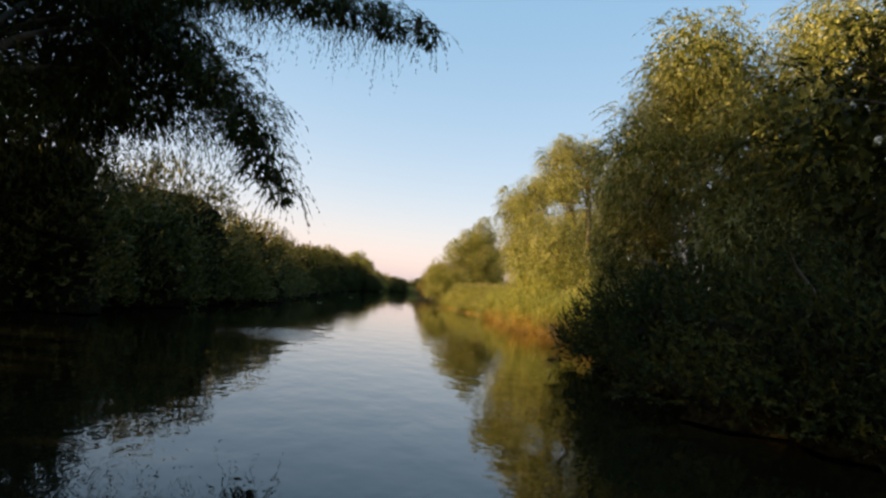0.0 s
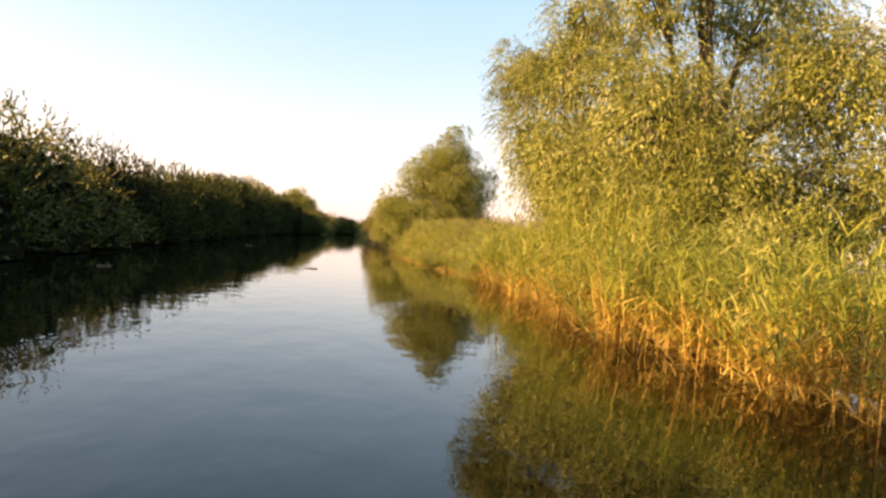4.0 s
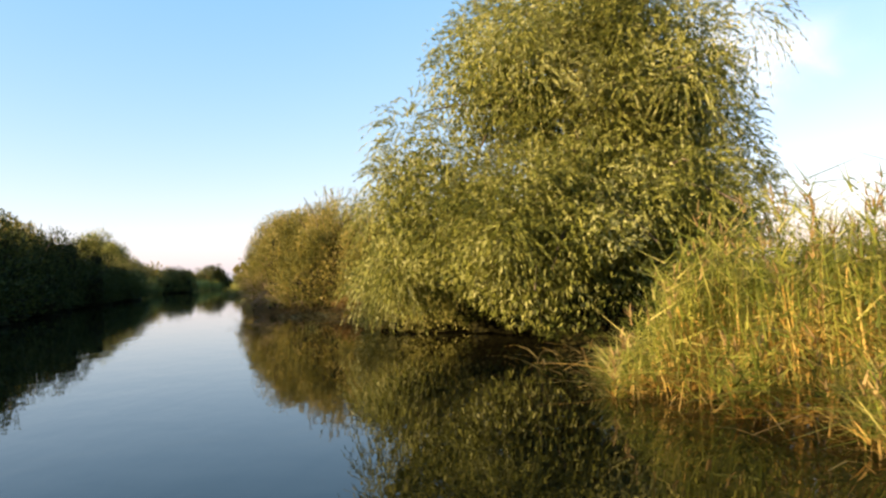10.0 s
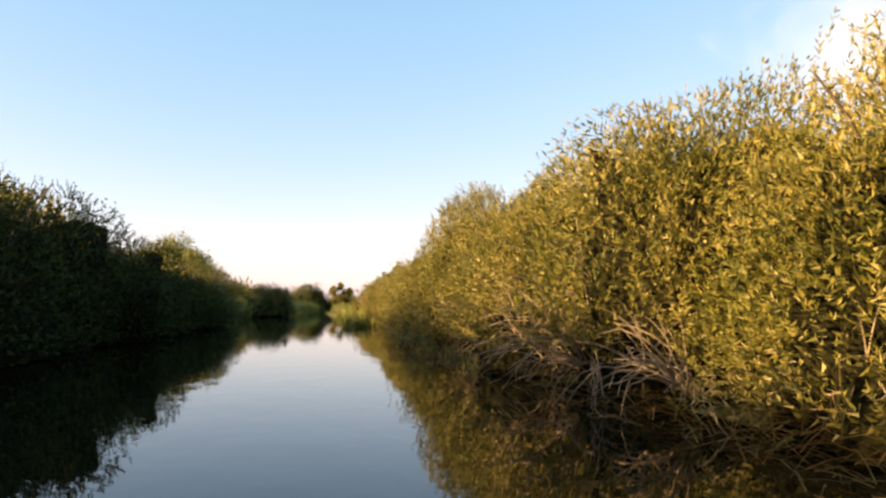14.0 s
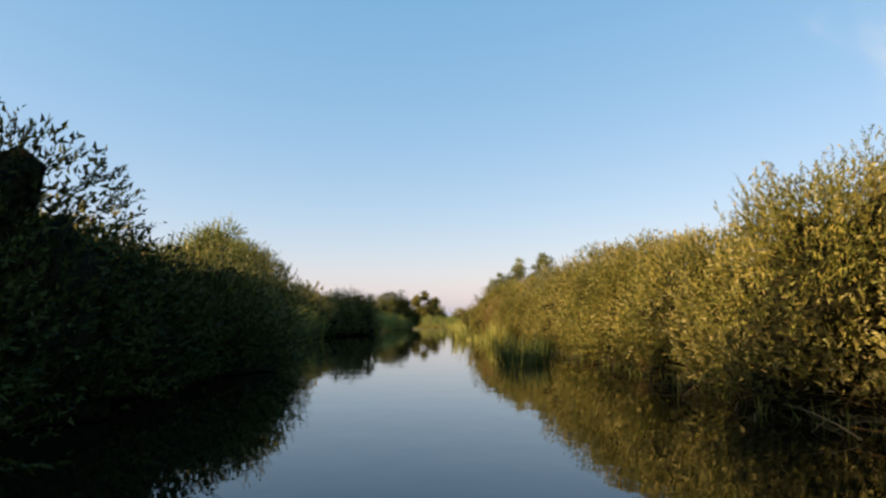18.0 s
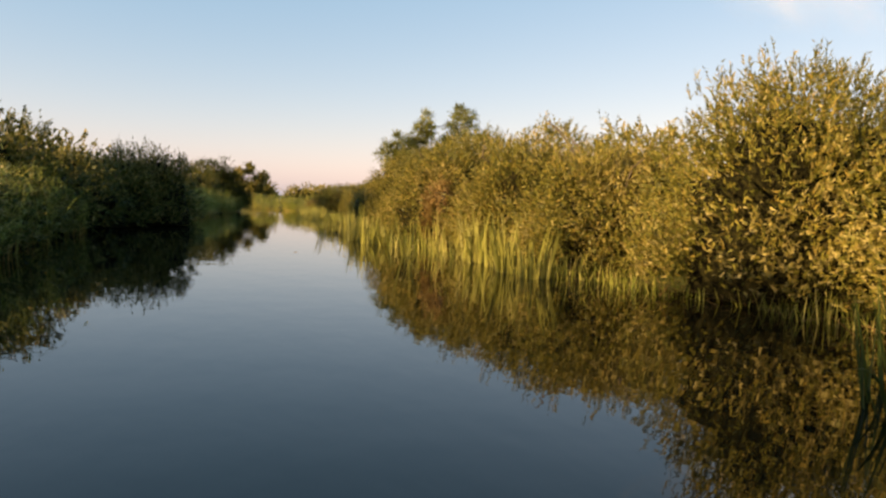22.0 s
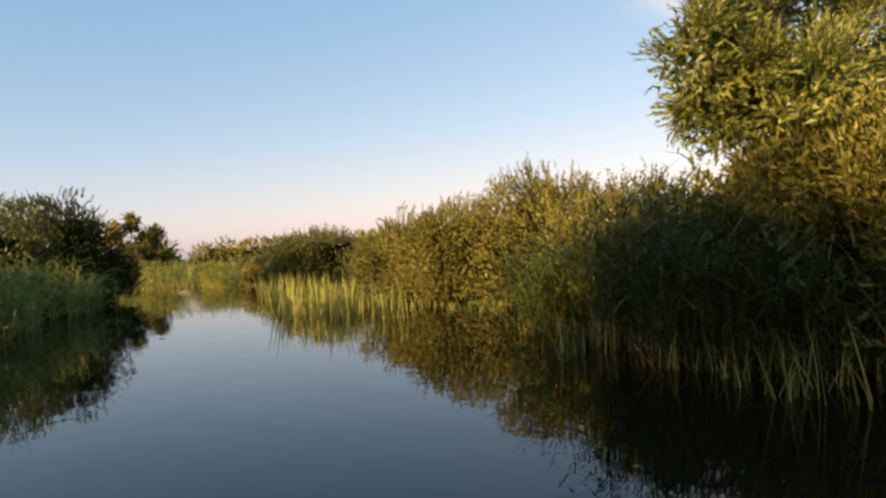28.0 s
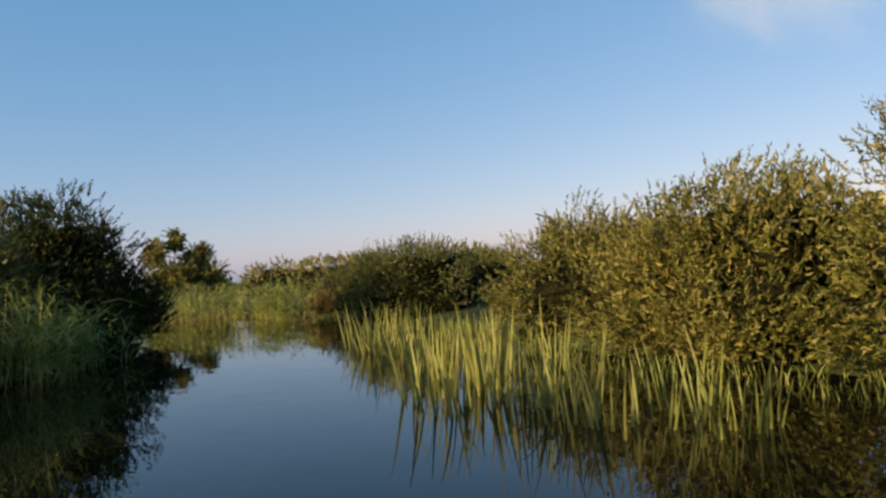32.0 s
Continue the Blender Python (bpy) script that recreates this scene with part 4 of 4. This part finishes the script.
# old willow whose boughs hang over the start, silhouette darkened by leaf colour
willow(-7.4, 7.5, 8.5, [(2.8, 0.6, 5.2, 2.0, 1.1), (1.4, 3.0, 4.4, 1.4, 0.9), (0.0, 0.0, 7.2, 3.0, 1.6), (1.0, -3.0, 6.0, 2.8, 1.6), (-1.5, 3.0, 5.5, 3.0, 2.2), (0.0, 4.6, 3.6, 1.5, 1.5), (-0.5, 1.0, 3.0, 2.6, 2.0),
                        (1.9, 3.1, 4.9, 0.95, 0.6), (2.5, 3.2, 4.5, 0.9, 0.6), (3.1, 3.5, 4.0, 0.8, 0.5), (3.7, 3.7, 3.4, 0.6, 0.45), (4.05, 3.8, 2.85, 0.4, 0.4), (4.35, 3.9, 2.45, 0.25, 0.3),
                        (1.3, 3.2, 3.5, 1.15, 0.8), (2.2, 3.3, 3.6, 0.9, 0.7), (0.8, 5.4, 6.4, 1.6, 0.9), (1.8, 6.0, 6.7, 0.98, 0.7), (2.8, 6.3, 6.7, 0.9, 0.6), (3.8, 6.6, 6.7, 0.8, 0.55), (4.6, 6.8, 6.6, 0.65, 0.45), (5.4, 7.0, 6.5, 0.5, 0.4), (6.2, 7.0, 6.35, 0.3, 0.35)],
       17, SHADE_LEAF, shoots=420, per=13, fill=0.5, hang=(0.45, 0.95), weep=0.9, trunk=0.30, limbs=0.3, lean=(0.8, 0.4), label="old willow with boughs hanging over the river, coloured dark for shade")
# shrubs round the start: deep shade is put into their leaf colour
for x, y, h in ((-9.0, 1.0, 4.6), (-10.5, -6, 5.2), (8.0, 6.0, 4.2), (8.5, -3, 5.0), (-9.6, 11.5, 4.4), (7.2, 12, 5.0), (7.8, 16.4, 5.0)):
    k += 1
    shrub(x, y, 2.6, 2.8, h, k, SHADE_LEAF, shoots=400, per=12, leaf=0.12, wide=0.055, label=LBL_DARK, group="dark shrubs round the start", stems=3)
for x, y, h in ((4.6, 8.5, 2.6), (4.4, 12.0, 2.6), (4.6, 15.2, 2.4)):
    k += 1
    shrub(x, y, 2.4, 2.6, h, k, SHADE_LEAF, shoots=900, per=14, leaf=0.085, wide=0.034, label=LBL_DARK, group="dark shrubs round the start", stems=3, face=-1)
# trees out of view, added to block sun and sky round the start
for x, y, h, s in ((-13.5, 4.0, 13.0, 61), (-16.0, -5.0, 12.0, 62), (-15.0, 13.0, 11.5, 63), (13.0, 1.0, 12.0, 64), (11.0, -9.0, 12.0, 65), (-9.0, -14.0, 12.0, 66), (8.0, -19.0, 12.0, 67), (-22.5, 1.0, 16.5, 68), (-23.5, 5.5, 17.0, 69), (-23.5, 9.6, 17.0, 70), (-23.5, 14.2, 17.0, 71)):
    willow(x, y, h, [(0, 0, h * 0.8, 3.0, 2.0), (2.0, 1.5, h * 0.62, 2.8, 2.0), (-2.0, 1.0, h * 0.6, 2.8, 2.0), (0.5, -2.2, h * 0.58, 2.8, 2.0), (0.5, 1.0, h * 0.36, 3.2, 2.0)], s, SHADE_LEAF, shoots=36, per=9, fill=0.8, leaf=0.2, wide=0.08, weep=0.3, trunk=0.4, label="tall unseen tree added to shade the start", name="shade_tree")

# ---------------------------------------------------------------- cattails, bare branches and small things
rc = np.random.default_rng(9)
for y in np.arange(117.2, 127.0, 0.62):
    cattail(float(np.interp(y, (117, 119, 120.5, 122.5, 124, 124.8, 126.5), (-4.5, -4.7, -4.2, -3.9, -4.3, -5.3, -5.6))) + rc.normal(0.1, 0.16), y + rc.normal(0, 0.15), int(rc.integers(24, 42)), rc.uniform(0.12, 0.3), int(400 + y * 10), rc.uniform(0.75, 1.12))
cattail(-5.5, 121.4, 12, 0.12, 430, 1.0)
shrub(-3.75, 124.2, 0.4, 0.5, 1.95, 957, RUST_LEAF, shoots=200, leaf=0.08, wide=0.03, name="rusty_herb", label="tall rust-brown withered bush above pale cattails", group="withered bushes on the bank", stems=2, face=-1)
# these clumps are darkened by leaf colour instead of cast shade
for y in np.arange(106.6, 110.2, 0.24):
    cattail(-5.2 + rc.normal(0, 0.4), y, 18, 0.3, int(500 + y * 10), 0.8, "clump of green cattail leaves coloured dark for shade", SHADE_BLADES)
for y in np.arange(142.4, 150.5, 0.27):
    cattail(float(np.interp(y, (141, 143, 145, 149, 152), (-2.6, -3.8, -3.7, -3.3, -2.0))) + rc.normal(0.12, 0.35), y, int(rc.integers(12, 20)), rc.uniform(0.2, 0.4), int(600 + y * 10), rc.uniform(0.75, 1.05) * float(np.interp(y, (142, 143, 144), (0.5, 0.75, 0.85))))
for n, (x, y, r, c) in enumerate(((-3.9, 78.2, 1.6, 12), (-4.2, 80.4, 2.2, 18), (-3.9, 82.5, 2.0, 16), (-4.2, 85.0, 1.8, 14), (-3.8, 87.6, 1.8, 12), (-3.3, 76.0, 1.2, 8))):
    bare_branches(x + 0.7, y, c, 700 + n, r, "tangle of bare pale branches under a willow shrub", "bare branches at the water")
for n, (x, y, r, c) in enumerate(((-2.9, 80.2, 2.6, 9), (-3.0, 84.0, 2.5, 8))):
    bare_branches(x, y, c, 720 + n, r, "bare pale boughs spreading through a willow shrub", "bare branches at the water", 0.7)
# reeds and grass here take the darkened leaf in place of shade
reed_bed(134.5, 139.6, lambda y: right_x(y) + 0.1, 1, 2.2, 1.6, 900, 29, "green reeds at the water's edge, leaf colour darkened for shade", straw=0.02, leafy=10, leafmat=SHADE_CATTAIL)
sedge(133, 139.5, lambda y: right_x(y) - 0.1, 1, 1.4, 0.5, 700, 45, "short grass at the water's edge, coloured dark for shade", SHADE_CATTAIL)
sedge(66, 72, right_x, 1, 2.4, 0.5, 700, 46, "grass and herbs under a willow", REED_GREEN)
for n, (x, y) in enumerate(((-7.5, 50.5), (-6.3, 33.0), (-8.8, 60.0), (-9.5, 140.0), (-10.2, 136.5), (-3.0, 38.0))):
    floating_twig(x, y, 15 + 37 * n, 0.28 + 0.05 * (n % 3), 800 + n)
for n, (x, y) in enumerate(((-7.71, 122.15), (-6.6, 121.34), (-6.85, 121.26))):
    floating_leaf(x, y, 50 + 70 * n, 820 + n)
sedge(116, 138, lambda y: right_x(y) - 0.5, 1, 1.4, 0.8, 1300, 41, "yellow-green sedge and young cattails at the foot of the shrubs")
sedge(140.8, 154, lambda y: right_x(y) - 0.15, 1, 1.2, 0.45, 1000, 42, "dense green and pale cattail bed before low shrubs", REED_GREEN)
sedge(158, 170, right_x, 1, 1.5, 0.6, 900, 43, "low grass along the far shore")
sedge(84, 110, right_x, 1, 1.0, 0.5, 900, 44, "sparse grass under the willow shrubs", REED_GREEN)
sedge(109, 119, lambda y: right_x(y) - 0.15, 1, 1.2, 0.55, 900, 47, "grass and rusty herbs hanging over the water below shrubs", REED_GREEN)
litter(108, 122, right_x, 1, 500, 35, "dead stems and roots under the shrubs", mat=RUST_LEAF, rise=0.4, length=(0.3, 0.8))
cloud(40.3, 17.3, 11.5, 7.5, 20, "small white feathery cloud in the blue sky", 300.0)
for x, y, count, spread in ((-5.55, 130.6, 30, 0.3), (-4.87, 130.3, 9, 0.25), (-4.95, 129.7, 8, 0.2), (-5.2, 129.2, 12, 0.25), (-5.3, 128.2, 10, 0.3), (-5.1, 127.2, 14, 0.3)):
    cattail(x, y, count, spread, int(y * 10), 0.82)
cattail(-3.2, 68.3, 9, 0.2, 901, 0.32, "small tuft of yellow-green leaves standing in the water")
bare_branches(3.0, 20.1, 5, 910, 0.9, "dark dead boughs drooping to the water among reeds", "bare branches at the water")
floating_stalk(3.0, 38.6, 176, 1.5, "long pale reed stalk leaning out over the water", 1)
floating_stalk(-1.5, 72.2, 140, 1.0, "pale stick lying on the water by straw", 2)
